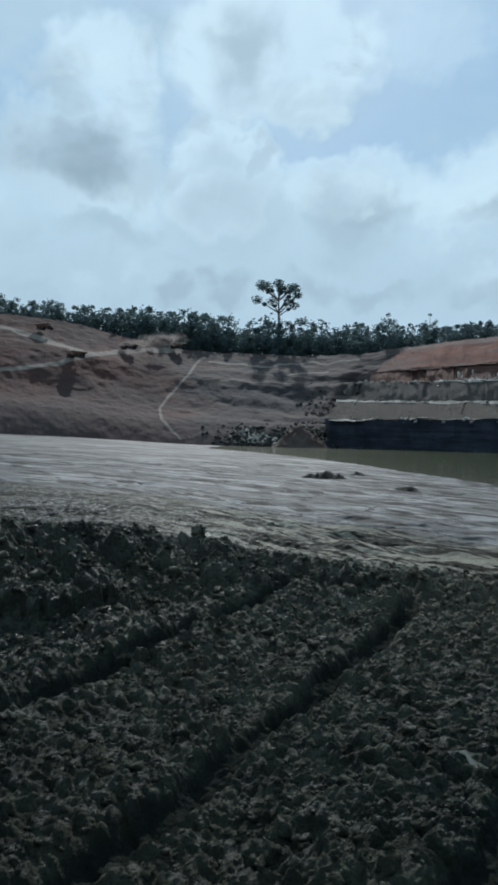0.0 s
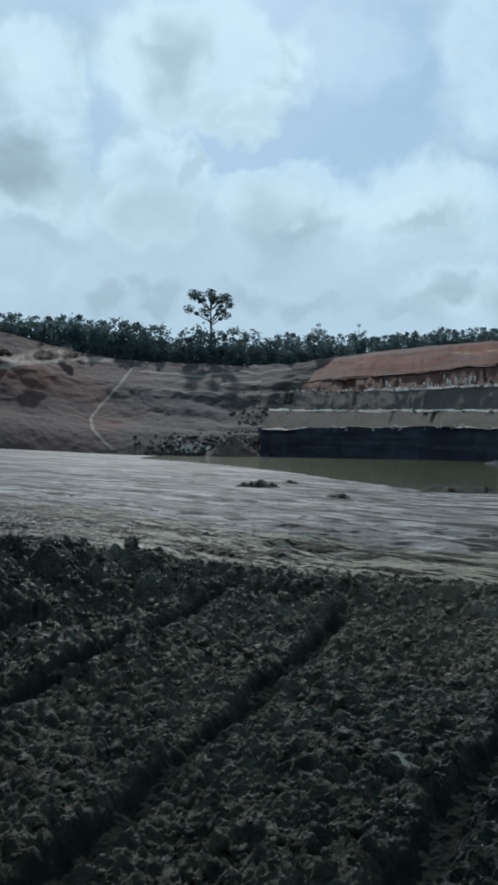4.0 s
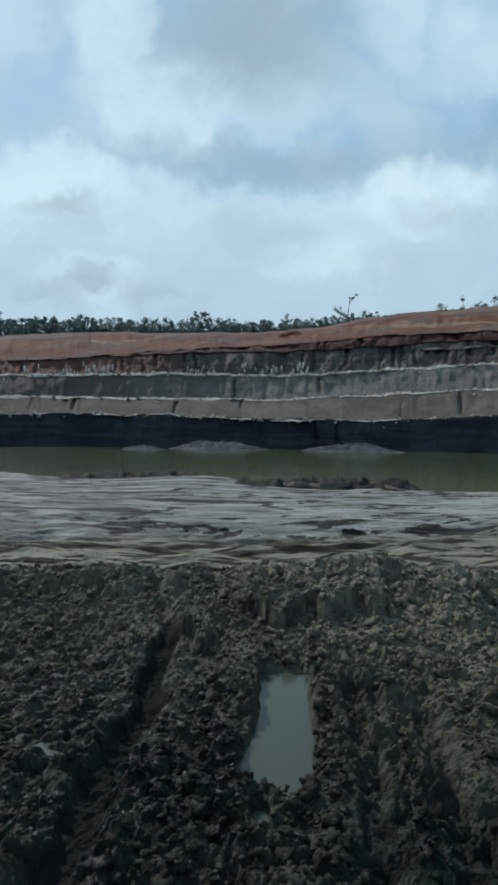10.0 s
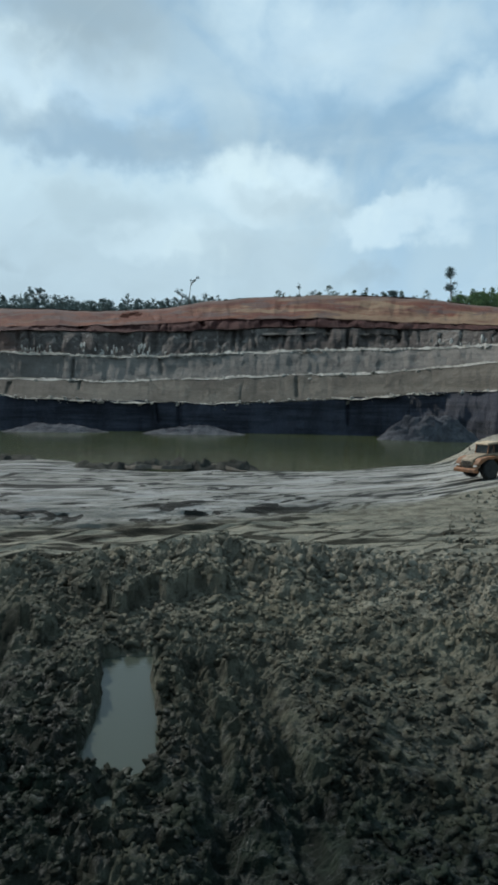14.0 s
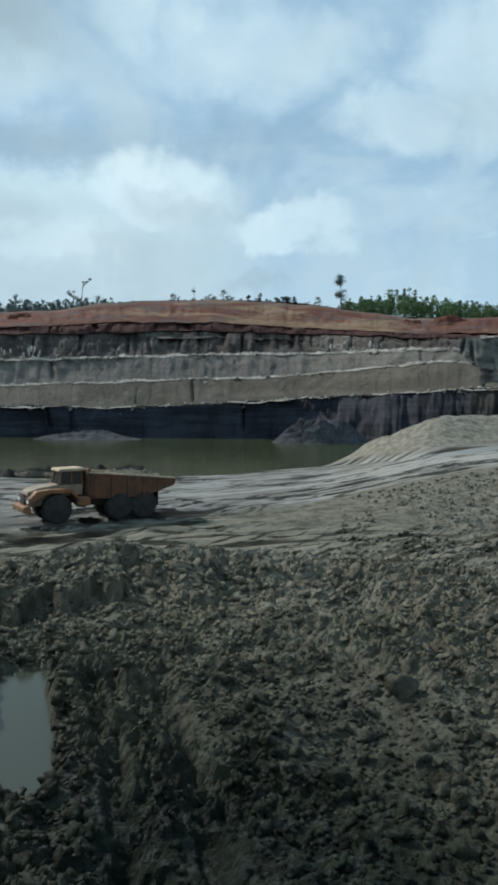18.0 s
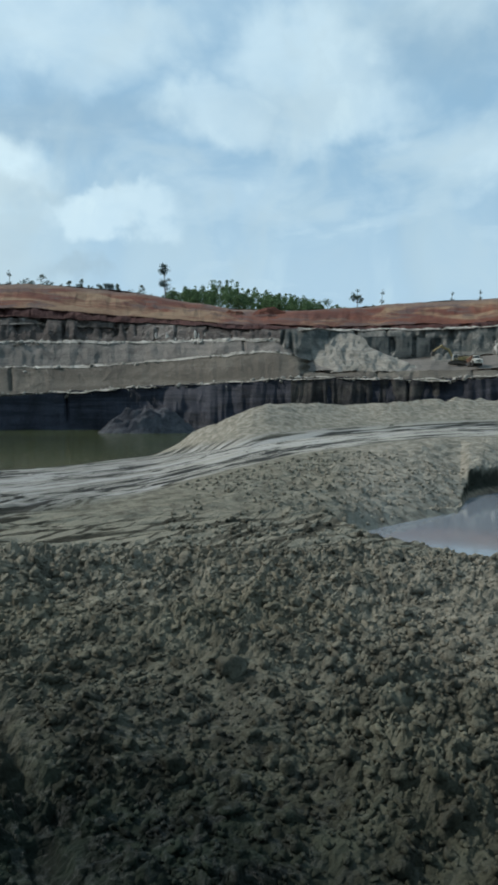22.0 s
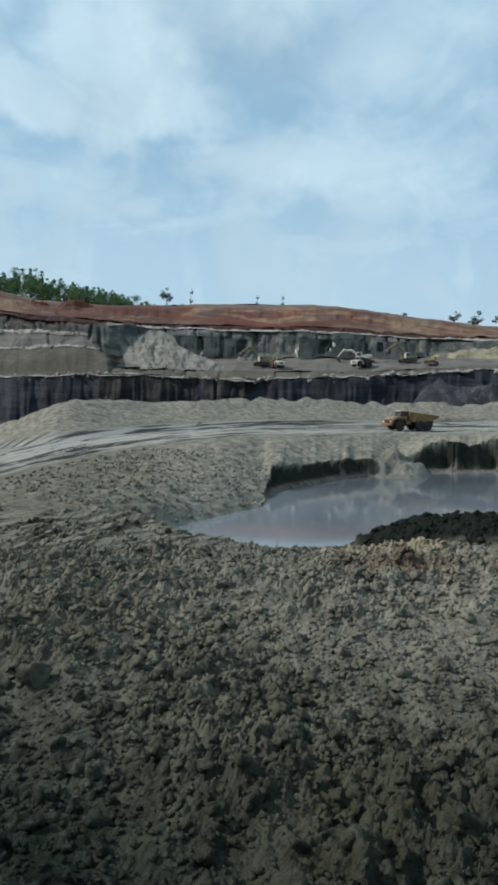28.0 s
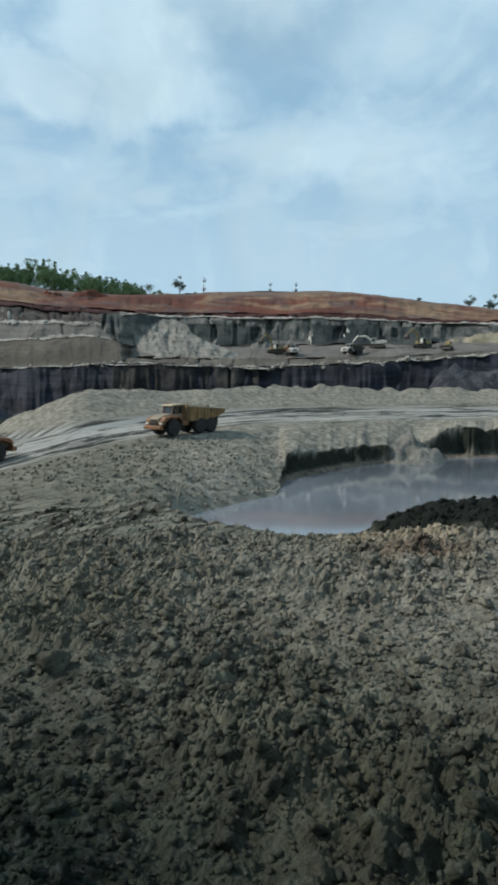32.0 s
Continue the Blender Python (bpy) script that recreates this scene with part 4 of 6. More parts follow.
# ---- small builders ----
def part(name, bm, mat, parent=None, label="", smooth=False):
    me = bpy.data.meshes.new(name)
    bmesh.ops.recalc_face_normals(bm, faces=bm.faces)
    bm.to_mesh(me)
    bm.free()
    if smooth:
        me.polygons.foreach_set("use_smooth", [True] * len(me.polygons))
    me.materials.append(mat)
    ob = new(name, me)
    ob.parent = parent
    return tagged(ob, label)


def box(bm, lo, hi, bevel=0.03):
    m = bmesh.ops.create_cube(bm, size=1)["verts"]
    for v in m:
        v.co = Vector([lo[i] + (v.co[i] + 0.5) * (hi[i] - lo[i]) for i in range(3)])
    if bevel:
        edges = list({e for v in m for e in v.link_edges})
        bmesh.ops.bevel(bm, geom=edges, offset=bevel, segments=1, affect="EDGES")
    return bm


def prism(bm, outline, x0, x1, bevel=0.03):
    """A side outline of (y, z) points drawn out from x0 to x1."""
    a = [bm.verts.new((x0, y, z)) for y, z in outline]
    b = [bm.verts.new((x1, y, z)) for y, z in outline]
    n = len(a)
    faces = [bm.faces.new(a), bm.faces.new(b[::-1])] + [bm.faces.new((a[i], b[i], b[(i + 1) % n], a[(i + 1) % n])) for i in range(n)]
    if bevel:
        bmesh.ops.bevel(bm, geom=list({e for f in faces for e in f.edges}), offset=bevel, segments=1, affect="EDGES")
    return bm


def rod(bm, a, b, radius, sides=8, end=None):
    a, b = Vector(a), Vector(b)
    turn = (b - a).to_track_quat("Z", "Y").to_matrix().to_4x4()
    bmesh.ops.create_cone(bm, cap_ends=True, segments=sides, radius1=radius, radius2=radius if end is None else end, depth=(b - a).length, matrix=Matrix.Translation((a + b) / 2) @ turn)
    return bm


def ring(bm, radii, half, sides=24):
    """A wheel round the x axis from (offset, radius) pairs."""
    loops = []
    for x, r in radii:
        loops.append([bm.verts.new((x * half, r * math.cos(2 * math.pi * i / sides), r * math.sin(2 * math.pi * i / sides))) for i in range(sides)])
    for la, lb in zip(loops[:-1], loops[1:]):
        for i in range(sides):
            bm.faces.new((la[i], la[(i + 1) % sides], lb[(i + 1) % sides], lb[i]))
    bm.faces.new(loops[0])
    bm.faces.new(loops[-1][::-1])
    return bm


# ---- paint, rubber, glass ----
def paint(name, col, dirt=(0.10, 0.085, 0.06), amount=0.6, rough=0.5, metal=0.0):
    m, n, b, p = surface(name, rough, 0.4, metal)
    wear = n.noise(p, 1.6, 6, 0.65)
    low = n.noise(stretched(n, p, (1.0, 1.0, 0.35)), 3.0, 5, 0.6)
    c = n.mix(n.step(wear, 0.35, 0.7, 0.0, amount), col, dirt)
    c = n.mix(n.step(low, 0.55, 0.75, 0.0, amount * 0.7), c, tuple(v * 0.4 for v in col))
    n.put(b.inputs["Base Color"], c)
    n.put(b.inputs["Roughness"], n.step(wear, 0.3, 0.7, rough, 0.9))
    bump(n, b, wear, 0.15, 0.02)
    return m


YELLOW = paint("worn_orange_paint", (0.24, 0.095, 0.035), (0.085, 0.07, 0.05), 0.8, 0.6)
HOOD_PAINT = paint("faded_cream_paint", (0.25, 0.195, 0.13), amount=0.7, rough=0.6)
MUDDY_YELLOW = paint("muddy_yellow_steel", (0.25, 0.145, 0.05), (0.10, 0.075, 0.05), 0.85, 0.7)
RUSTY = paint("rusty_orange_steel", (0.125, 0.052, 0.026), (0.050, 0.036, 0.025), 0.8, 0.75)
PALE_STEEL = paint("scraped_tan_steel", (0.40, 0.31, 0.20), (0.22, 0.18, 0.13), 0.6, 0.7)
WHITE_PAINT = paint("dusty_white_paint", (0.52, 0.50, 0.44), amount=0.45)
DARK_STEEL = paint("dark_greasy_steel", (0.035, 0.032, 0.030), amount=0.4, rough=0.6)
RUBBER = paint("dusty_tyre_rubber", (0.016, 0.016, 0.016), (0.055, 0.05, 0.042), 0.6, 0.9)
RIM_PAINT = paint("muddy_rim", (0.12, 0.09, 0.06), amount=0.8, rough=0.8)
DIGGER_YELLOW = paint("digger_yellow_paint", (0.30, 0.23, 0.09), amount=0.8)
LAMP_GLASS = paint("headlamp_glass", (0.7, 0.7, 0.66), amount=0.3, rough=0.2)
GLASS, gn, gb, gp = surface("cab_glass", 0.08, 0.6)
gn.put(gb.inputs["Base Color"], gn.mix(gn.noise(gp, 1.2, 3), (0.012, 0.015, 0.016), (0.035, 0.04, 0.04)))
LOAD_SOIL = strata_material("loaded_soil", (0.20, 0.18, 0.13), (0.30, 0.27, 0.20), (0.12, 0.1, 0.07), (0.6, 0.6, 0.6))


def wheel(parent, x, y, radius, half, name):
    side = 1 if x > 0 else -1
    bm = ring(bmesh.new(), [(-1, radius * 0.62), (-1, radius * 0.90), (-0.8, radius), (0.8, radius), (1, radius * 0.90), (1, radius * 0.62)], half, 26)
    for i in range(26):
        a = 2 * math.pi * (i + 0.25) / 26
        c, s = math.cos(a), math.sin(a)
        for k in (-0.45, 0.45):
            lug = bmesh.ops.create_cube(bm, size=1)["verts"]
            m = Matrix.Rotation(a, 4, "X") @ Matrix.Translation((k * half, radius, 0)) @ Matrix.Rotation(0.5 * (1 if k > 0 else -1), 4, "Y") @ Matrix.Diagonal((half * 0.95, 0.06, 0.075, 1))
            bmesh.ops.transform(bm, matrix=m, verts=lug)
    w = part(name, bm, RUBBER, parent)
    w.location = (x, y, radius)
    rim = ring(bmesh.new(), [(-0.9, radius * 0.60), (0.55, radius * 0.60), (0.55, radius * 0.50), (0.2, radius * 0.42), (0.25, radius * 0.2), (0.7, radius * 0.16), (0.7, 0.01)], half * 1.02 * side, 20)
    r = part("rim", rim, RIM_PAINT, w, "mud-caked steel rim")
    return w


def dump_truck(label, group, loaded=True, body=None, cab_paint=None, detail=True):
    """A six-wheeled articulated dump truck that heads along +y, its origin on the ground."""
    body, cab_paint = body or RUSTY, cab_paint or YELLOW
    t = tagged(new("articulated_dump_truck"), label, "dump truck", group)
    wheels = [wheel(t, x, y, 0.9, 0.33, n) for x, y, n in ((1.1, 2.9, "front_wheel"), (-1.1, 2.9, "front_wheel"), (1.1, -1.15, "middle_wheel"), (-1.1, -1.15, "middle_wheel"), (1.1, -2.85, "rear_wheel"), (-1.1, -2.85, "rear_wheel"))]
    bm = prism(bmesh.new(), [(2.35, 1.2), (4.55, 1.05), (4.72, 1.55), (4.55, 2.0), (3.9, 2.22), (2.35, 2.42)], -0.78, 0.78, 0.07)
    hood = part("hood", bm, HOOD_PAINT if cab_paint is YELLOW else cab_paint, t, "faded dusty hood")
    bm = bmesh.new()
    for i in range(7):
        box(bm, (-0.6, 4.66, 1.18 + i * 0.1), (0.6, 4.76, 1.23 + i * 0.1), 0)
    part("grille", bm, DARK_STEEL, hood)
    bm = prism(bmesh.new(), [(4.45, 0.72), (5.0, 0.78), (5.02, 1.12), (4.6, 1.2)], -1.38, 1.38, 0.05)
    part("bumper", bm, cab_paint, t)
    for s in (-1, 1):
        bm = prism(bmesh.new(), [(1.75, 1.55), (2.05, 1.95), (3.5, 1.95), (4.35, 1.55), (4.6, 1.1), (4.6, 1.65), (4.2, 2.05), (3.4, 2.15), (1.95, 2.15), (1.6, 1.75)], s * 0.75, s * 1.45, 0.03)
        part("front_fender", bm, cab_paint, t)
        bm = box(bmesh.new(), (min(s * 0.85, s * 1.32), 4.55, 1.2), (max(s * 0.85, s * 1.32), 4.66, 1.62), 0.03)
        lamp = part("lamp_housing", bm, cab_paint, t)
        for k in (0.97, 1.2):
            part("headlight", rod(bmesh.new(), (s * k, 4.6, 1.42), (s * k, 4.69, 1.42), 0.1, 14), LAMP_GLASS, lamp, "round glass headlight")
        bm = rod(bmesh.new(), (s * 0.9, 2.55, 2.4), (s * 1.45, 2.75, 2.7), 0.02, 6)
        arm = part("mirror_arm", bm, DARK_STEEL, t)
        part("mirror", box(bmesh.new(), (min(s * 1.4, s * 1.55), 2.72, 2.5), (max(s * 1.4, s * 1.55), 2.78, 2.9), 0.02), DARK_STEEL, arm)
        for k in range(4):
            part("step", box(bmesh.new(), (min(s * 0.9, s * 1.4), 1.3 + k * 0.09, 0.75 + k * 0.32), (max(s * 0.9, s * 1.4), 1.6 + k * 0.09, 0.8 + k * 0.32), 0), DARK_STEEL, t)
        bm = box(bmesh.new(), (min(s * 0.55, s * 1.3), 0.75, 1.0), (max(s * 0.55, s * 1.3), 1.65, 1.6), 0.06)
        part("fuel_tank" if s > 0 else "battery_box", bm, cab_paint, t)
    # cab with posts, panes and a pale roof
    bm = prism(bmesh.new(), [(1.15, 1.65), (2.65, 1.65), (2.75, 2.35), (1.1, 2.35)], -0.82, 0.82, 0.05)
    cab = part("cab", bm, HOOD_PAINT if cab_paint is YELLOW else cab_paint, t, "dusty operator's cab")
    part("glazing", prism(bmesh.new(), [(1.16, 2.34), (2.68, 2.34), (2.48, 3.18), (1.2, 3.18)], -0.77, 0.77, 0.03), GLASS, cab, "dark tinted windows")
    for s in (-1, 1):
        part("window_post", rod(bmesh.new(), (s * 0.79, 2.7, 2.33), (s * 0.76, 2.5, 3.2), 0.05, 6), cab_paint, cab)
        part("window_post", rod(bmesh.new(), (s * 0.79, 1.15, 2.33), (s * 0.77, 1.2, 3.2), 0.06, 6), cab_paint, cab)
        part("window_post", rod(bmesh.new(), (s * 0.79, 1.85, 2.33), (s * 0.77, 1.85, 3.2), 0.04, 6), cab_paint, cab)
    part("cab_roof", prism(bmesh.new(), [(1.0, 3.18), (2.75, 3.18), (2.65, 3.36), (1.05, 3.4)], -0.88, 0.88, 0.05), PALE_STEEL if cab_paint is YELLOW else WHITE_PAINT, cab, "pale dusty cab roof")
    part("exhaust_stack", rod(bmesh.new(), (0.72, 2.3, 2.1), (0.72, 2.3, 3.0), 0.08, 10), DARK_STEEL, t)
    # rear frame and tipping body
    part("rear_frame", prism(bmesh.new(), [(0.9, 0.95), (0.9, 1.35), (-3.7, 1.35), (-3.9, 1.0), (-3.2, 0.8)], -0.45, 0.45, 0.04), DARK_STEEL, t)
    part("articulation_joint", rod(bmesh.new(), (0, 0.95, 0.8), (0, 0.95, 1.7), 0.3, 14), DARK_STEEL, t)
    for y in (-1.15, -2.85):
        part("rear_axle", rod(bmesh.new(), (-1.0, y, 0.82), (1.0, y, 0.82), 0.2, 10), DARK_STEEL, t)
    part("front_axle", rod(bmesh.new(), (-1.0, 2.9, 0.82), (1.0, 2.9, 0.82), 0.2, 10), DARK_STEEL, t)
    side = [(0.85, 1.75), (0.95, 3.12), (0.2, 3.02), (-4.6, 2.58), (-5.15, 2.5), (-5.05, 2.15), (-3.9, 1.72), (-2.6, 1.42), (0.2, 1.42)]
    bed = part("body_floor", prism(bmesh.new(), [(0.8, 1.42), (0.8, 1.6), (-2.6, 1.55), (-5.1, 2.3), (-5.1, 2.1), (-3.8, 1.66), (-2.6, 1.38)], -1.3, 1.3, 0.02), body, t, "tipping body floor and tail chute")
    for s in (-1, 1):
        wall = part("body_side", prism(bmesh.new(), side, s * 1.28, s * 1.42, 0.02), body, t, "rusty tipping body side")
        for y in (0.4, -0.7, -1.8, -2.9, -3.9):
            part("side_rib", prism(bmesh.new(), [(y, 1.5 if y > -3 else 1.9), (y + 0.16, 1.5 if y > -3 else 1.9), (y + 0.16, 2.86 + 0.08 * y), (y, 2.86 + 0.08 * y)], s * 1.4, s * 1.5, 0), body, wall)
        part("top_rail", prism(bmesh.new(), [(0.95, 3.08), (0.95, 3.2), (-5.1, 2.62), (-5.1, 2.5)], s * 1.25, s * 1.5, 0.02), PALE_STEEL, wall, "scraped tan top rail")
    part("headboard", prism(bmesh.new(), [(0.78, 1.6), (0.95, 1.6), (1.0, 3.35), (0.8, 3.35)], -1.42, 1.42, 0.02), body, t)
    part("mud_flap", box(bmesh.new(), (-1.4, -3.85, 0.75), (1.4, -3.8, 1.7), 0), RUBBER, t)
    if loaded:
        bm = bmesh.new()
        bmesh.ops.create_grid(bm, x_segments=16, y_segments=30, size=1)
        for v in bm.verts:
            x, y = v.co.x, v.co.y
            h = max(0.0, 1 - abs(x) ** 2.2) * max(0.0, 1 - abs(y) ** 3)
            v.co = Vector((x * 1.26, -2.1 + y * 2.75, 2.3 + 0.75 * h + 0.30 * noise.noise(Vector((x * 4, y * 9, 3.0))) + 0.16 * noise.noise(Vector((x * 11, y * 24, 5.0)))))
        part("load", bm, LOAD_SOIL, t, "heaped pale clay load")
    return t, wheels


def excavator(label, group, boom_up, arm_in, mat=None):
    """A tracked excavator that digs along +y. Returns the thing and its turning house."""
    mat = mat or DIGGER_YELLOW
    t = tagged(new("excavator"), label, "excavator", group)
    for s in (-1, 1):
        x0, x1 = sorted((s * 1.0, s * 1.75))
        belt = part("track", prism(bmesh.new(), [(-2.3, 0.0), (2.3, 0.0), (2.75, 0.4), (2.75, 0.75), (2.3, 1.1), (-2.3, 1.1), (-2.75, 0.75), (-2.75, 0.4)], x0, x1, 0.06), DARK_STEEL, t, "muddy steel crawler track")
        for i in range(5):
            part("track_roller", rod(bmesh.new(), (s * 1.7, -1.8 + i * 0.9, 0.4), (s * 1.8, -1.8 + i * 0.9, 0.4), 0.26, 10), RIM_PAINT, belt)
    part("car_body", box(bmesh.new(), (-1.0, -1.4, 0.5), (1.0, 1.4, 1.15), 0.05), DARK_STEEL, t)
    house = part("house", prism(bmesh.new(), [(1.7, 1.3), (1.7, 2.1), (0.6, 2.3), (-2.2, 2.6), (-2.6, 2.5), (-2.6, 1.3)], -1.6, 1.6, 0.07), mat, t, "dusty yellow engine house")
    part("counterweight", prism(bmesh.new(), [(-2.4, 1.25), (-3.3, 1.5), (-3.4, 2.3), (-3.1, 2.6), (-2.4, 2.6)], -1.55, 1.55, 0.1), mat, house)
    cab = part("cab", prism(bmesh.new(), [(0.3, 1.3), (1.95, 1.3), (2.1, 2.2), (1.75, 3.25), (0.3, 3.25)], -1.6, -0.55, 0.05), WHITE_PAINT, house, "white cab")
    for x0, x1 in ((-1.63, -1.59), (-0.56, -0.52)):
        part("cab_window", prism(bmesh.new(), [(0.45, 2.1), (1.95, 2.1), (1.65, 3.1), (0.45, 3.1)], x0, x1, 0), GLASS, house)
    part("exhaust", rod(bmesh.new(), (0.8, -1.6, 2.5), (0.8, -1.6, 3.2), 0.1, 8), DARK_STEEL, house)
    a = radians(boom_up)
    foot = Vector((0.2, 1.2, 1.7))
    knee = foot + Vector((0, 3.6 * math.cos(a + 0.35), 3.6 * math.sin(a + 0.35)))
    tip = knee + Vector((0, 3.0 * math.cos(a - 0.35), 3.0 * math.sin(a - 0.35)))
    bm = bmesh.new()
    for p, q, w0, w1 in ((foot, knee, 0.34, 0.46), (knee, tip, 0.46, 0.3)):
        rod(bm, p, q, w0, 4, w1)
    part("boom", bm, mat, house)
    b = a - radians(arm_in)
    end = tip + Vector((0, 3.1 * math.cos(b), 3.1 * math.sin(b)))
    part("stick", rod(bmesh.new(), tip - (end - tip) * 0.2, end, 0.34, 4, 0.22), mat, house)
    part("boom_ram", rod(bmesh.new(), (0.2, 1.9, 1.5), knee - Vector((0, 0.3, 0.4)), 0.11, 8), DARK_STEEL, house)
    part("stick_ram", rod(bmesh.new(), knee + Vector((0, 0.1, 0.45)), tip - (end - tip) * 0.18, 0.1, 8), DARK_STEEL, house)
    c = b - 0.9
    along_b, out = Vector((0, math.cos(c), math.sin(c))), Vector((0, -math.sin(c), math.cos(c)))
    shape = [end + along_b * u + out * w for u, w in ((0, 0.25), (0.9, 0.5), (1.5, 0.2), (1.6, -0.5), (1.2, -0.75), (0.5, -0.6), (0, -0.2))]
    part("bucket", prism(bmesh.new(), [(p.y, p.z) for p in shape], -0.55, 0.95, 0.04), DARK_STEEL, house, "worn digging bucket")
    return t, house


def bulldozer(label):
    t = tagged(new("bulldozer"), label, "bulldozer")
    for s in (-1, 1):
        x0, x1 = sorted((s * 0.75, s * 1.35))
        part("track", prism(bmesh.new(), [(-1.6, 0.0), (1.5, 0.0), (1.9, 0.4), (1.7, 0.8), (-1.0, 1.2), (-1.7, 1.0), (-1.95, 0.5)], x0, x1, 0.05), DARK_STEEL, t)
    part("engine_hood", prism(bmesh.new(), [(0.2, 0.6), (2.0, 0.6), (2.0, 1.6), (0.2, 1.75)], -0.6, 0.6, 0.05), DIGGER_YELLOW, t)
    cab = part("cab", prism(bmesh.new(), [(-1.3, 0.7), (0.25, 0.7), (0.2, 2.75), (-1.1, 2.75)], -0.75, 0.75, 0.05), DIGGER_YELLOW, t)
    part("cab_window", prism(bmesh.new(), [(-0.95, 1.7), (0.1, 1.7), (0.08, 2.6), (-0.9, 2.6)], -0.78, 0.78, 0.01), GLASS, cab)
    part("blade", prism(bmesh.new(), [(2.5, 0.05), (2.65, 0.1), (2.5, 0.6), (2.7, 1.25), (2.55, 1.25), (2.35, 0.6)], -1.8, 1.8, 0.02), DARK_STEEL, t)
    for s in (-1, 1):
        part("push_arm", rod(bmesh.new(), (s * 1.45, -0.2, 0.5), (s * 1.45, 2.45, 0.4), 0.12, 6), DIGGER_YELLOW, t)
    part("exhaust", rod(bmesh.new(), (0.2, 1.2, 1.7), (0.2, 1.2, 2.5), 0.06, 8), DARK_STEEL, t)
    return t


# ---- trees ----
def leaf_material(name, a, b_):
    m, n, b, p = surface(name, 0.75, 0.2)
    isle = n.add("ShaderNodeNewGeometry").outputs["Random Per Island"]
    col = n.mix(isle, a, b_)
    col = n.mix(n.step(n.noise(p, 0.08, 3), 0.4, 0.65, 0.0, 0.5), col, tuple(v * 0.6 for v in a))
    n.put(b.inputs["Base Color"], col)
    thin = n.add("ShaderNodeBsdfTranslucent", {"Color": col})
    both = n.add("ShaderNodeMixShader", {0: 0.45, 1: b.outputs[0], 2: thin.outputs[0]})
    n.add("ShaderNodeOutputMaterial", {"Surface": both.outputs[0]}).is_active_output = True
    return m


# dark leaves, with the distance haze mixed into their lighter, bluer colour
LEAF_DARK = leaf_material("dark_forest_leaves", (0.066, 0.104, 0.106), (0.105, 0.152, 0.148))
LEAF_GREEN = leaf_material("fresh_green_leaves", (0.06, 0.115, 0.055), (0.13, 0.20, 0.09))
BARK = strata_material("grey_bark", (0.10, 0.09, 0.075), (0.16, 0.145, 0.12), (0.06, 0.05, 0.04), (2, 2, 0.3), depth=0.03)
LEAF_BUSH = leaf_material("bush_leaves", (0.060, 0.09, 0.075), (0.11, 0.15, 0.11))


def leaf_cloud(rs, clumps, per, size):
    """Corner arrays of small leaf sprays round the clumps (centre, radius)."""
    out = []
    for c, rad in clumps:
        d = rs.normal(size=(per, 3))
        d /= np.linalg.norm(d, axis=1)[:, None]
        p = np.array(c) + d * (rad * rs.rand(per, 1) ** 0.45) * np.array([1, 1, 0.75])
        u = rs.normal(size=(per, 3)) * np.array([1, 1, 0.6])
        u /= np.linalg.norm(u, axis=1)[:, None]
        v = np.cross(u, rs.normal(size=(per, 3)))
        v /= np.linalg.norm(v, axis=1)[:, None]
        s = size * (0.6 + 0.8 * rs.rand(per, 1))
        out.append(np.stack([p - u * s - v * s * 0.35, p + u * s - v * s * 0.5, p + u * s * 0.7 + v * s * 0.6, p - u * s * 0.8 + v * s * 0.5], 1))
    return np.concatenate(out)


def mesh_quads(name, quads, mat):
    me = bpy.data.meshes.new(name)
    n = len(quads)
    me.vertices.add(n * 4)
    me.vertices.foreach_set("co", quads.astype(np.float32).ravel())
    me.loops.add(n * 4)
    me.loops.foreach_set("vertex_index", np.arange(n * 4, dtype=np.int32))
    me.polygons.add(n)
    me.polygons.foreach_set("loop_start", np.arange(0, n * 4, 4, dtype=np.int32))
    me.update(calc_edges=True)
    me.materials.append(mat)
    return me


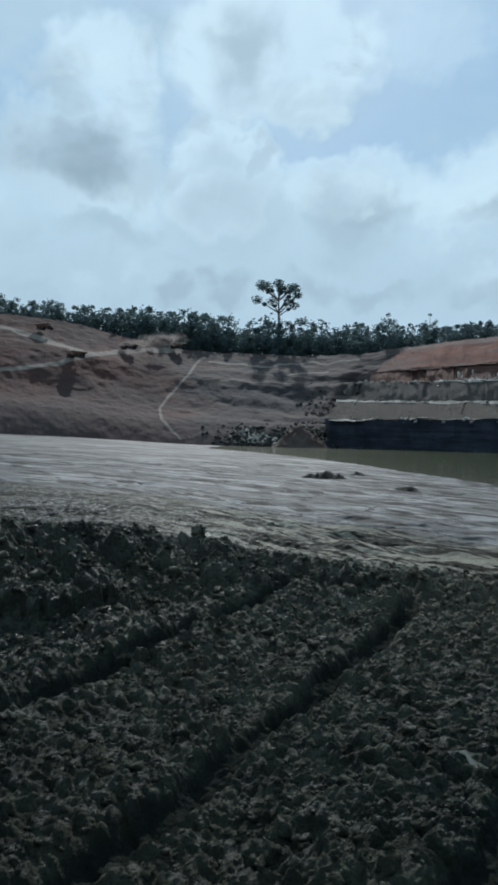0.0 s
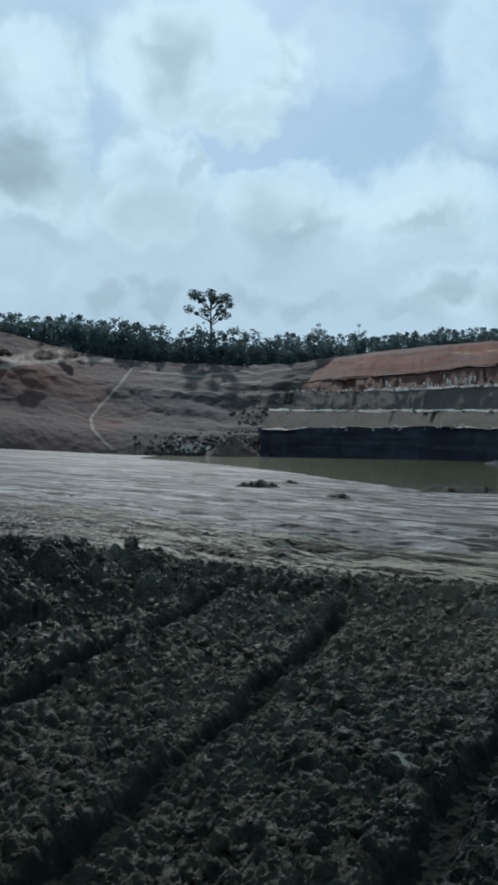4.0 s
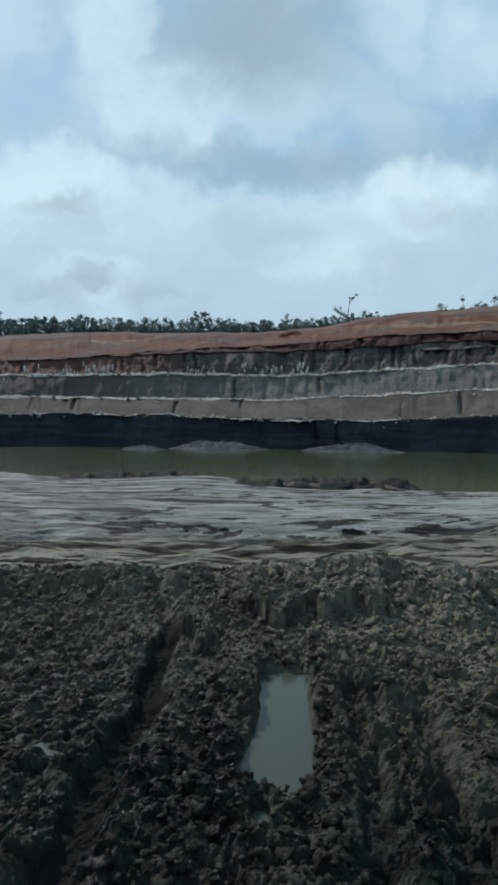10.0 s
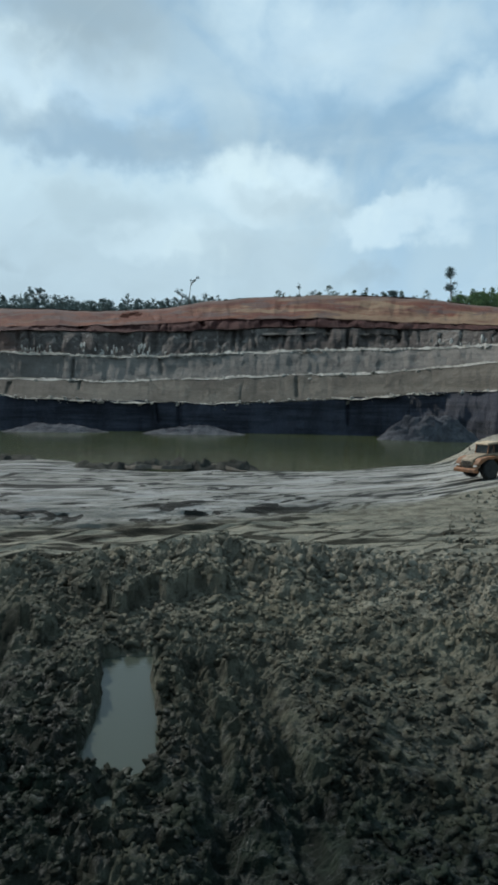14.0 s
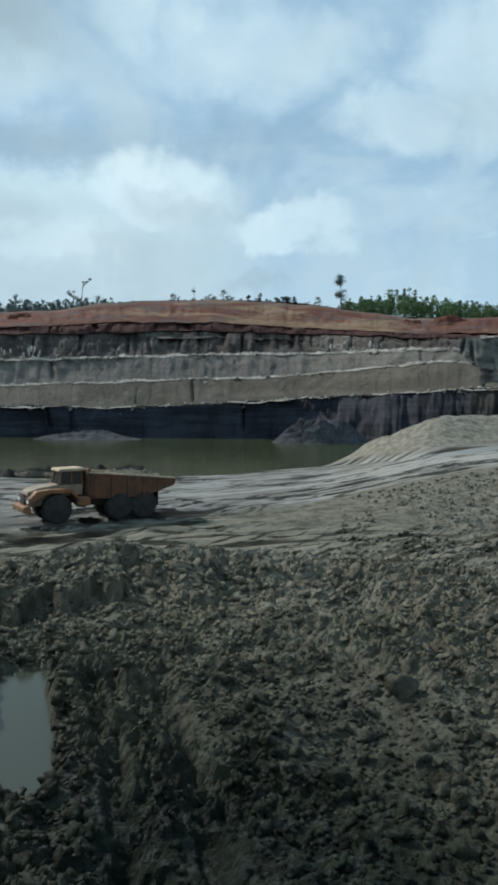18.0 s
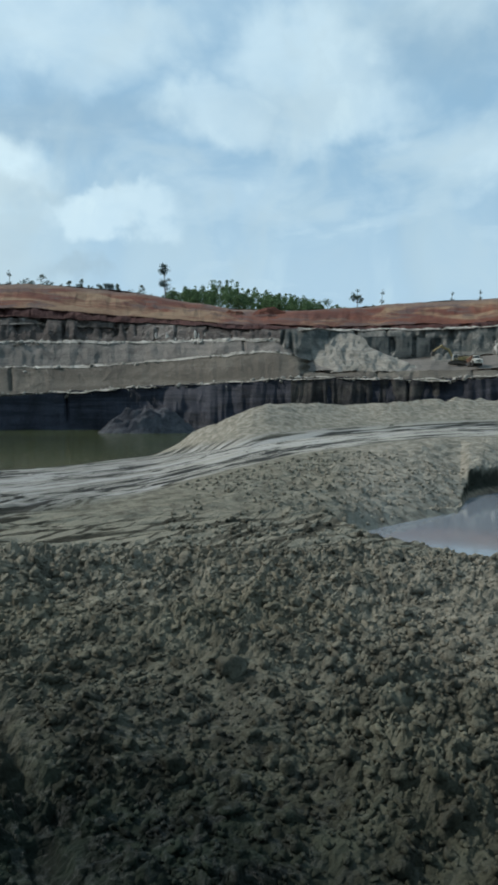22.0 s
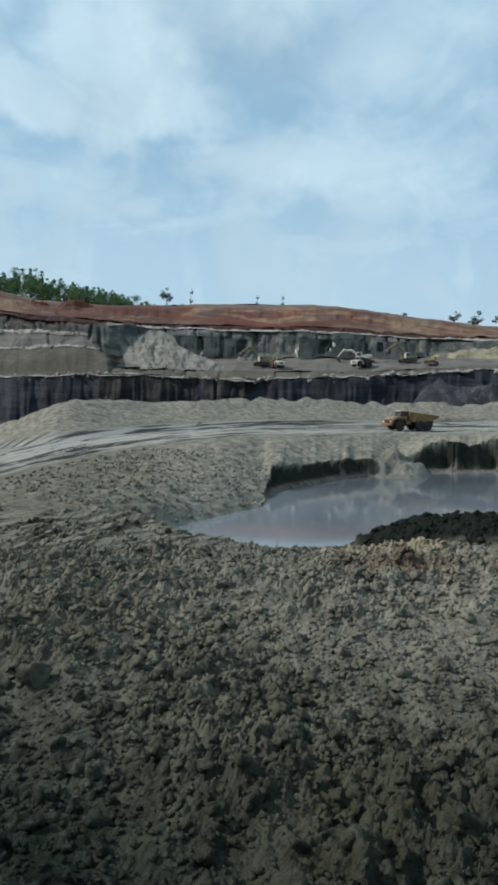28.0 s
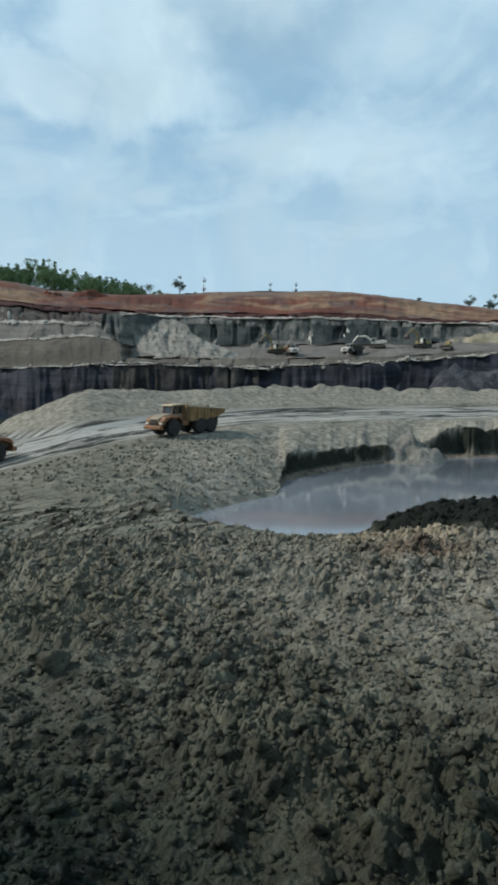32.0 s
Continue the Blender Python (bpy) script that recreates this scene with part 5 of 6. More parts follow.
def tree(label, place, height, crown, mat, seed, shape="round", lean=0.0):
    """A tree of tapered trunk, limbs and leafy crown. crown: its width."""
    rs = np.random.RandomState(seed)
    t = tagged(new("tree"), label, "tree")
    t.location = place
    top = height * (0.86 if shape == "spread" else 0.92)
    bm = bmesh.new()
    pts = [Vector((lean * k * k * height + 0.02 * height * math.sin(3 * k + seed), 0.02 * height * math.sin(4 * k), top * k)) for k in np.linspace(0, 1, 7)]
    base = height * 0.022
    for i in range(6):
        rod(bm, pts[i], pts[i + 1] + (pts[i + 1] - pts[i]) * 0.05, base * (1 - 0.13 * i), 8, base * (1 - 0.13 * (i + 1)))
    clumps = []
    if shape == "spread":
        limbs = [(0.42, 0.62)] + [(0.60 + 0.1 * rs.rand(), 0.62) for _ in range(6)] + [(0.82, 0.5) for _ in range(7)]
    elif shape == "tufts":
        limbs = [(0.40 + 0.14 * rs.rand(), 0.22) for _ in range(8)] + [(0.80 + 0.14 * rs.rand(), 0.16) for _ in range(6)]
    elif shape == "double":
        limbs = [(0.40 + 0.22 * rs.rand(), 0.20) for _ in range(12)] + [(0.80 + 0.20 * rs.rand(), 0.17) for _ in range(11)]
    elif shape == "bare":
        limbs = [(0.95, 0.35), (0.85, 0.25), (0.9, 0.15)]
    else:
        limbs = [(0.3 + 0.5 * rs.rand(), 0.4) for _ in range(9)]
    for i, (k, out) in enumerate(limbs):
        a = rs.rand() * 6.28 if shape != "bare" else 0.2 * i
        start = pts[0].lerp(pts[-1], k)
        end = start + Vector((math.cos(a) * crown * out * (0.7 + 0.5 * rs.rand()), math.sin(a) * crown * out, height * (0.12 + 0.1 * rs.rand()) * (0.25 if shape in ("tufts", "double") else 1.0)))
        rod(bm, start, end, base * 0.4, 6, base * 0.12)
        clumps.append((tuple(end), crown * ((0.12 if shape == "spread" else 0.13) + 0.07 * rs.rand()) * (0.6 if shape == "bare" else 1.0)))
        if shape not in ("bare",):
            clumps.append((tuple(start.lerp(end, 0.65)), crown * (0.06 if shape == "spread" else 0.14)))
    clumps.append((tuple(pts[-1] + Vector((0, 0, height * 0.04))), crown * (0.15 if shape != "bare" else 0.08)))
    part("trunk", bm, BARK, t, "slender grey trunk with bare limbs")
    leaves = mesh_quads("crown", leaf_cloud(rs, clumps, {"bare": 90, "spread": 210, "double": 46, "tufts": 40}.get(shape, 110), crown * 0.02), mat)
    ob = new("crown", leaves)
    ob.parent = t
    tagged(ob, "ragged crown of small leaf clumps")
    return t


def rim_spot(turn, back):
    """A point on the land behind the rim."""
    r0 = float(along(FOOT_R, turn)) + 110 + 22 * float(ease(np.array(turn), 30, 37))
    z = float(height_at(along(RIM_RISE, turn), r0)) - 2.0
    return (r0 + back) * math.sin(radians(turn)), (r0 + back) * math.cos(radians(turn)), z


def woods(name, label, mat, belt, seed):
    """Far woods: belt gives turn, distance behind the rim, ground height offset, tree height."""
    rs = np.random.RandomState(seed)
    quads = []
    for turn, back, lift, tall in belt:
        x, y, z = rim_spot(turn, back)
        h = tall * (0.70 + 0.58 * rs.rand() ** 1.6)
        w = h * (0.28 + 0.2 * rs.rand())
        slim = rs.rand() < 0.3
        clumps = []
        for _ in range(7):
            k = 0.30 + 0.66 * rs.rand()
            a, o = rs.rand() * 6.28, w * (0.35 if slim else 0.75) * math.sin(math.pi * min(1, k * 0.95)) * rs.rand()
            clumps.append(((x + math.cos(a) * o, y + math.sin(a) * o, z + lift + h * k), w * (0.35 if slim else 0.55)))
        clumps.append(((x, y, z + lift + h * 0.97), w * 0.22))
        for k in (0.05, 0.2):
            clumps.append(((x + rs.randn() * w * 0.4, y, z + lift + h * k), w * 0.6))
        quads.append(leaf_cloud(rs, clumps, 30, 0.060 * h ** 0.75))
    return tagged(new(name, mesh_quads(name, np.concatenate(quads), mat)), label, "trees", kind="stuff")


def belts():
    rs = np.random.RandomState(5)
    dark = []
    # the tree line from the haul road to the first rise of red earth
    for turn in np.arange(-74, 4.2, 0.26):
        tall = float(np.interp(turn, [-74, -60, -52, -40, -30, -20, -8, 0, 4], [13, 14, 24, 21, 15, 12, 11.5, 9, 5]))
        for row in range(3):
            dark.append((turn + rs.rand() * 0.35, 14 + row * 12 + rs.rand() * 8, -1.0, tall * (0.85 + 0.12 * row)))
    woods("forest_line", "dense dark green forest edge behind the pit", LEAF_DARK, dark, 11)
    sparse = [(t + rs.rand() * 0.8, 10 + rs.rand() * 25, -0.5, 4.5 + rs.rand() * 4) for t in np.arange(4, 20.5, 0.42)]
    sparse += [(t + rs.rand(), 30 + rs.rand() * 20, -1.0, 5 + rs.rand() * 4) for t in np.arange(55.5, 70, 0.5)]
    sparse += [(36.2 + rs.rand() * 1.6, 8 + rs.rand() * 8, -0.5, 4.0) for _ in range(5)]
    woods("scrub_line", "low scattered trees and scrub along the rim", LEAF_BUSH, sparse, 12)
    hill = []
    for i in range(330):
        t = 20 + 15 * rs.rand()
        lift = float(np.interp(t, [20, 22, 25, 27.6, 30.4, 33.1, 34.5], [17, 22, 30, 26, 22, 14, 7]))
        deep = rs.rand()
        hill.append((t, 60 + deep * 70, lift * (0.35 + 0.65 * deep) - 2, 8 + 3 * rs.rand()))
    woods("wooded_hill", "bright green trees crowding a low hill", LEAF_GREEN, hill, 13)


belts()
tree("tall lone tree with a wide open crown above the forest", rim_spot(-42.7, 44), 56, 23, LEAF_DARK, 3, "spread")
tree("thin bare leaning tree with one wind-swept tuft", rim_spot(-1.5, 14), 18, 9, LEAF_DARK, 4, "bare", 0.02)
tree("tall palm-like tree with two dark tufts", rim_spot(19.9, 10), 20.5, 11.5, LEAF_DARK, 8, "double")
for k, (turn, tall, wide, form) in enumerate([(-33.6, 24, 12, "round"), (-30.3, 21, 10, "round"), (-13.8, 17, 8, "spread"), (-6.6, 14, 8, "round"), (-2.2, 14, 7, "round"), (7.6, 12.5, 6, "tufts"), (9.0, 8.5, 7, "round"), (10.6, 8, 5.5, "round"), (12.9, 7.0, 6, "round"), (15.0, 9.0, 8, "spread"), (17.2, 7, 5, "round")]):
    tree("forest-edge tree standing above its neighbours", rim_spot(turn, 24), tall * 1.06, wide, LEAF_DARK, 20 + k, form)
for k, (turn, tall, wide, form) in enumerate([(35.9, 11.5, 8.0, "round"), (37.9, 11.0, 4.0, "tufts"), (43.4, 7.5, 3.6, "tufts"), (45.5, 7.5, 3.6, "tufts"), (59.5, 8, 6, "round"), (61.3, 9, 7, "round"), (63.0, 8, 6, "spread")]):
    tree("small lone tree on the bare rim", rim_spot(turn, 6), tall, wide, LEAF_BUSH, 40 + k, form)


# ---- loose clods, rubble and heaps ----
def ball(level):
    bm = bmesh.new()
    bmesh.ops.create_icosphere(bm, subdivisions=level, radius=1.0)
    v = np.array([p.co[:] for p in bm.verts])
    f = np.array([[p.index for p in q.verts] for q in bm.faces])
    bm.free()
    return v, f


def lumps_mesh(name, places, sizes, mat, seed, level=2, flat=0.75, masks=None, jag=0.35):
    """Many broken lumps in one mesh, each an uneven block half sunk where it lies."""
    rs = np.random.RandomState(seed)
    v, f = ball(level)
    shapes = []
    for k in range(12):
        d = rs.normal(size=(9, 3))
        d /= np.linalg.norm(d, axis=1)[:, None]
        cut = 0.55 + 0.35 * rs.rand(9)
        s = np.ones(len(v))
        for dd, c in zip(d, cut):
            s = np.minimum(s, np.where(v @ dd > 0.05, c / np.maximum(v @ dd, 0.05), 9))
        s = np.minimum(s, 1.0) * (1 + jag * 1.5 * (rs.rand(len(v)) - 0.5))
        shapes.append(v * s[:, None] * np.array([1, 0.75 + 0.25 * rs.rand(), flat]))
    n = len(places)
    pick = rs.randint(0, 12, n)
    a = rs.rand(n) * 6.283
    ca, sa_ = np.cos(a)[:, None], np.sin(a)[:, None]
    V = np.stack(shapes)[pick] * np.asarray(sizes)[:, None, None]
    x, y = V[:, :, 0] * ca - V[:, :, 1] * sa_, V[:, :, 0] * sa_ + V[:, :, 1] * ca
    tilt = (rs.rand(n)[:, None] - 0.5) * 0.9
    co = np.stack([x, y, V[:, :, 2] + x * tilt], -1) + np.asarray(places)[:, None, :]
    tri = (f[None] + (np.arange(n) * len(v))[:, None, None]).reshape(-1, 3)
    me = bpy.data.meshes.new(name)
    co = co.reshape(-1, 3)
    me.vertices.add(len(co))
    me.vertices.foreach_set("co", co.astype(np.float32).ravel())
    me.loops.add(tri.size)
    me.loops.foreach_set("vertex_index", tri.ravel().astype(np.int32))
    me.polygons.add(len(tri))
    me.polygons.foreach_set("loop_start", np.arange(0, tri.size, 3, dtype=np.int32))
    me.update(calc_edges=True)
    if masks:
        for key, w in masks(co[:, 0], co[:, 1]).items():
            me.attributes.new(key, "FLOAT", "POINT").data.foreach_set("value", np.asarray(w, np.float32))
    me.materials.append(mat)
    return new(name, me)


def strew(count, t0, t1, r0, r1, lo, hi, seed, power=2.5):
    rs = np.random.RandomState(seed)
    t = np.radians(t0 + (t1 - t0) * rs.rand(count))
    r = np.sqrt(r0 ** 2 + (r1 ** 2 - r0 ** 2) * rs.rand(count))
    x, y = r * np.sin(t), r * np.cos(t)
    size = lo + (hi - lo) * rs.rand(count) ** power
    keep = fbm(x * 0.16, y * 0.16, 3, 44) > -0.45 - 0.5 * rs.rand(count)
    keep &= rs.rand(count) < 0.22 + 0.78 * ease(np.degrees(t), -22, -4)
    for a, b, deep in RUTS:
        s, d, length = beside(x, y, a, b)
        keep &= (np.abs(d) > 0.6) | (s < -2) | (s > length)
    for a, b, half in TROUGHS:
        s, d, length = beside(x, y, a, b)
        keep &= (np.abs(d) > half + 0.1) | (s < -0.2) | (s > length - 0.1)
    x, y, size = x[keep], y[keep], size[keep]
    return np.stack([x, y, relief(x, y) + size * 0.18], -1), size


places, sizes = strew(9500, -70, 70, 8.5, 33, 0.06, 0.24, 61, 2.6)
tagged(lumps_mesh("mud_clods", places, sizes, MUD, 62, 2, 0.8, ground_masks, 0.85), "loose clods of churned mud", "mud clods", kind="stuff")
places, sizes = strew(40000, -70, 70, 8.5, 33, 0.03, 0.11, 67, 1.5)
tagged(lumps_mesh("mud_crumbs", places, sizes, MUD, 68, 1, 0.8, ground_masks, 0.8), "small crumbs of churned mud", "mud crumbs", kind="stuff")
places, sizes = strew(1500, -70, 20, 25.5, 33, 0.08, 0.34, 63, 2.0)
tagged(lumps_mesh("crest_clods", places, sizes, MUD, 64, 2, 0.8, ground_masks, 0.7), "broken clods piled along the edge of the mud", "mud clods", kind="stuff")
places, sizes = strew(7000, 20, 70, 33, 75, 0.06, 0.28, 65, 2.5)
keep = (places[:, 2] > -1.6) & (np.hypot(places[:, 0], places[:, 1]) < along(START_R, np.degrees(np.arctan2(places[:, 0], places[:, 1]))) - 1)
tagged(lumps_mesh("bank_rubble", places[keep], sizes[keep], MUD, 66, 1, 0.8, ground_masks, 0.5), "pale crumbled rubble on the pond bank", "rubble", kind="stuff")


def single_clods():
    """The larger lumps that stand out by themselves."""
    rs = np.random.RandomState(91)
    spots = [(7.4, 15.6, 0.42), (8.8, 22.4, 0.36), (3.1, 26.6, 0.5), (10.2, 26.0, 0.4), (14.2, 27.6, 0.45), (11.3, 18.9, 0.34), (4.6, 12.2, 0.3), (-0.9, 12.4, 0.22), (-1.5, 12.2, 0.18), (19.6, 24.0, 0.4), (16.5, 19.0, 0.33), (-9.2, 17.6, 0.3), (-16.8, 25.2, 0.45), (-23.5, 20.3, 0.42), (-20.0, 27.0, 0.4), (13.4, 14.0, 0.34), (22.5, 18.4, 0.33)]
    for x, y, s in spots:
        z = float(relief(np.array([x]), np.array([y]))[0])
        ob = lumps_mesh("mud_clod", np.array([[0.0, 0.0, s * 0.25]]), [s], MUD, int(rs.randint(9999)), 3, 0.75, lambda u, v, x=x, y=y: ground_masks(u + x, v + y))
        ob.location = (x, y, z)
        tagged(ob, "large broken lump of mud on the churned ground", "mud clod", "large lumps in the mud")


single_clods()


def flat_pool(name, a, b, half, z, label, seed, mat=None):
    """A shallow pool with an uneven rim between two ends."""
    rs = np.random.RandomState(seed)
    bm = bmesh.new()
    ax, ay = b[0] - a[0], b[1] - a[1]
    length = math.hypot(ax, ay)
    ux, uy = ax / length, ay / length
    ring_v = []
    for i in range(48):
        w = 2 * math.pi * i / 48
        c, s = math.cos(w), math.sin(w)
        e = 0.25
        lx = math.copysign(abs(c) ** e, c) * length / 2 * (1 + 0.03 * rs.randn())
        ly = math.copysign(abs(s) ** e, s) * half * (1 + 0.05 * rs.randn())
        ring_v.append(bm.verts.new(((a[0] + b[0]) / 2 + ux * lx - uy * ly, (a[1] + b[1]) / 2 + uy * lx + ux * ly, z)))
    bm.faces.new(ring_v)
    return tagged(part(name, bm, mat or PUDDLE), label, "water", kind="structure")


for k, (a, b, half) in enumerate(TROUGHS):
    far_end, near_end = (a[0], a[1] + 0.2), (b[0], b[1] - 0.2)
    flat_pool("puddle_water", far_end, near_end, half + 0.25, -0.13 if k == 0 else 0.06, "long shallow puddle of grey water in a track rut" if k == 0 else "small puddle of grey water among the clods", 1 + k)


def heap(name, turn, r, z, wide, deep, tall, mat, label, seed, category="heap"):
    """A tipped heap, facing the bench."""
    n = 40
    u, v = np.meshgrid(np.linspace(-1, 1, n), np.linspace(-1, 1, n))
    d = np.sqrt(u ** 2 + v ** 2)
    h = np.clip(1 - d ** 1.5, 0, 1) * (1 + 0.35 * fbm(u * 3 + seed, v * 3, 4, seed)) + np.clip(1 - d, 0, 0.3) * 0.35 * fbm(u * 14, v * 14, 3, seed + 3)
    a = radians(turn)
    cx, cy = r * math.sin(a), r * math.cos(a)
    lx, ly = u * wide, v * deep
    ob = grid_mesh(name, lx * math.cos(a) + ly * math.sin(a), -lx * math.sin(a) + ly * math.cos(a), h * tall - 0.6, mat, {"turn": np.full_like(u, turn), "share": h * 0.6})
    ob.location = (cx, cy, z)
    return tagged(ob, label, category)


heap("coal_mound", -12.3, 246, -1.6, 20, 8, 3.0, COAL_DUST, "low heap of slumped coal at the water's edge", 3)
heap("coal_mound", -1.0, 238, -1.6, 20, 8, 3.2, COAL_DUST, "low heap of slumped coal at the water's edge", 4)
heap("coal_mound", 18.5, 222, -1.6, 17, 8, 8.5, COAL_DUST, "dusty grey coal heap beside the water", 5)
heap("coal_mound", -18.5, 236, -1.7, 9, 5, 2.0, COAL_DUST, "low heap of slumped coal at the water's edge", 6)
heap("spoil_mound", 38.9, 262, 21, 9, 8, 7.0, PALE_SPOIL, "pale heap of dug rock on the bench", 9)
heap("spoil_mound", 42.6, 252, 20.5, 8, 6, 5.0, PALE_SPOIL, "pale heap of dug rock on the bench", 10)
heap("spoil_mound", 54.2, 258, 22, 8, 7, 6.0, PALE_SPOIL, "pale heap of dug rock on the bench", 14)
heap("spoil_mound", 61.5, 256, 21, 24, 9, 9.5, TAN_SPOIL, "tan and grey tipped soil along the bench", 15)
heap("slumped_rock", -40.8, 262, -3, 13, 9, 7.5, SLUMP, "brown broken rock slumped beside the coal cut", 21, "rock slide")
heap("red_mound", 25.6, 322, 45, 10, 8, 7.0, RED_SOIL, "tan heap of tipped earth on the rim", 16)
heap("red_mound", -6.3, 352, 49, 15, 10, 7.0, RED_SOIL, "orange-tan heap of tipped earth on the rim", 17)
heap("red_mound", 28.8, 318, 45.5, 16, 11, 6.0, RED_SOIL, "rounded heap of red earth on the rim", 11)
heap("coal_mound", 60.5, 196, 0, 24, 14, 15.0, COAL_DUST, "grey heap of broken coal under the bench", 12)
heap("tipped_spoil", 55.2, 97, -2.0, 5.6, 11.0, 3.6, PALE_SPOIL, "tipped pale clay spilling into the pond", 13)


def scatter_rocks(name, t0, t1, r0, r1, z0, z1, count, lo, hi, mat, label, seed, on_slope=False):
    rs = np.random.RandomState(seed)
    t, k = t0 + (t1 - t0) * (0.5 + 0.24 * rs.randn(count)), np.abs(rs.randn(count)) * 0.45
    if on_slope:
        r, z = slope_at(t, z0 + (z1 - z0) * k)
        r = r - 0.3
    else:
        r, z = r0 + (r1 - r0) * k, z0 + (z1 - z0) * k
    p = np.stack([r * np.sin(np.radians(t)), r * np.cos(np.radians(t)), z], -1)
    tagged(lumps_mesh(name, p, lo + (hi - lo) * rs.rand(count) ** 2, mat, seed + 1, 1, 0.8), label, "rocks", kind="stuff")


scatter_rocks("rock_fall", -47.5, -38.6, 0, 0, 0.02, 0.15, 650, 0.3, 1.5, DARK_MUD, "tumbled rocks at the foot of the slope", 101, True)
scatter_rocks("pale_rock_fall", -46.5, -42.5, 0, 0, 0.03, 0.11, 110, 0.35, 1.5, LEDGE, "pale broken rocks at the foot of the slope", 103, True)
scatter_rocks("corner_rocks", -41.0, -37.6, 0, 0, 0.02, 0.5, 420, 0.3, 1.2, BROWN_ROCK, "broken rock along the corner of the coal cut", 105, True)


def pillars(name, offset, rise, t0, t1, count, seed, size=0.7):
    """Pale pillars of rock left between the gullies of a face."""
    rs = np.random.RandomState(seed)
    t = t0 + (t1 - t0) * np.sort(rs.rand(count))
    t = t[fbm(t * 0.35, t * 0, 2, seed) > -0.25]
    r = along(FOOT_R, t) + offset + rs.randn(len(t)) * 0.8
    z = height_at(along(rise, t), r) + 0.8 + rs.rand(len(t)) ** 2 * 4.0
    p = np.stack([r * np.sin(np.radians(t)), r * np.cos(np.radians(t)), z], -1)
    tagged(lumps_mesh(name, p, size * (0.6 + rs.rand(len(t))), PALE_ROCK, seed + 1, 2, 1.3 / size, None, 0.5), "pale pillars of rock along a gullied face", "rocks", kind="stuff")


pillars("rock_pillars", 47.6, LEDGE_B_RISE, -28, -3, 130, 301, 0.42)
pillars("rock_pillars", 48.2, LEDGE_B_RISE, 9, 29, 50, 303, 0.4)
pillars("face_pillars", 55.0, LEDGE_B_RISE, 46.6, 50.2, 60, 305, 0.45)


def ledge_rubble(name, offset, rise, t0, t1, count, seed):
    rs = np.random.RandomState(seed)
    t = t0 + (t1 - t0) * rs.rand(count)
    r = along(FOOT_R, t) + offset + rs.randn(count) * 1.3
    z = height_at(along(rise, t), r) + 0.5 - np.abs(rs.randn(count)) * 0.9
    p = np.stack([r * np.sin(np.radians(t)), r * np.cos(np.radians(t)), z], -1)
    tagged(lumps_mesh(name, p, 0.3 + 1.1 * rs.rand(count) ** 2.5, LEDGE, seed + 1, 1, 0.7), "pale broken rock strewn along a ledge", "rocks", kind="stuff")


ledge_rubble("ledge_rocks", 26, LEDGE_A_RISE, -37, 31, 700, 201)
ledge_rubble("upper_ledge_rocks", 43.5, LEDGE_B_RISE, -36, 31, 1000, 203)
ledge_rubble("coal_top_rocks", 6, COAL_RISE, -37, 66, 500, 205)


def berm(name, t0, t1, r, z, tall, wide, mat, label, seed):
    """A low winding bank of mud along the water."""
    t = np.linspace(t0, t1, 160)
    T, V = np.meshgrid(t, np.linspace(-1, 1, 15))
    R = r + fbm(T * 0.35, T * 0, 3, seed) * 2.5 + V * wide
    end = ease(T, t0, t0 + 1.5) * (1 - ease(T, t1 - 1.5, t1))
    Z = z + (1 - V ** 2) * tall * end * (1 + 0.5 * fbm(T * 1.4, V * 2, 4, seed + 1)) - 0.25
    ob = grid_mesh(name, R * np.sin(np.radians(T)), R * np.cos(np.radians(T)), Z, mat)
    return tagged(ob, label, "mud bank", "mud banks by the water")


berm("mud_bank", -26, -13, 110, -1.7, 1.0, 3.2, DARK_MUD, "low dark mud bank at the lake's edge", 3)
berm("mud_bank", -11.5, 5, 98, -1.7, 1.3, 2.6, DARK_MUD, "low dark mud bank at the lake's edge", 5)
berm("mud_bank", -10, 3.5, 96.5, -1.2, 0.45, 0.7, BROWN_ROCK, "pale crust along the mud bank", 6)
berm("mud_mound", -41.5, -36, 98, -1.2, 1.7, 2.4, DARK_MUD, "dark mound of mud dumped on the flats", 7)
berm("mud_mound", -33.5, -30, 84, -0.8, 0.7, 1.6, DARK_MUD, "dark mound of mud dumped on the flats", 8)
berm("mud_mound", -37.5, -34.5, 108, -1.3, 1.0, 2.0, DARK_MUD, "dark mound of mud dumped on the flats", 9)


# ---- dust behind the trucks on the slope ----
def dust_material(name, col, most):
    m = bpy.data.materials.new(name)
    m.use_nodes = True
    n = Nodes(m.node_tree)
    a = n.add("ShaderNodeBsdfTransparent")
    b = n.add("ShaderNodeBsdfTranslucent", {"Color": (*col, 1)})
    thin = n.step(n.noise(n.add("ShaderNodeTexCoord").outputs["Object"], 0.35, 4), 0.2, 0.9, 0.0, most)
    mixed = n.add("ShaderNodeMixShader", {0: thin, 1: a.outputs[0], 2: b.outputs[0]})
    n.add("ShaderNodeOutputMaterial", {"Surface": mixed.outputs[0]})
    return m


DUST = dust_material("dust", (0.62, 0.57, 0.53), 0.10)


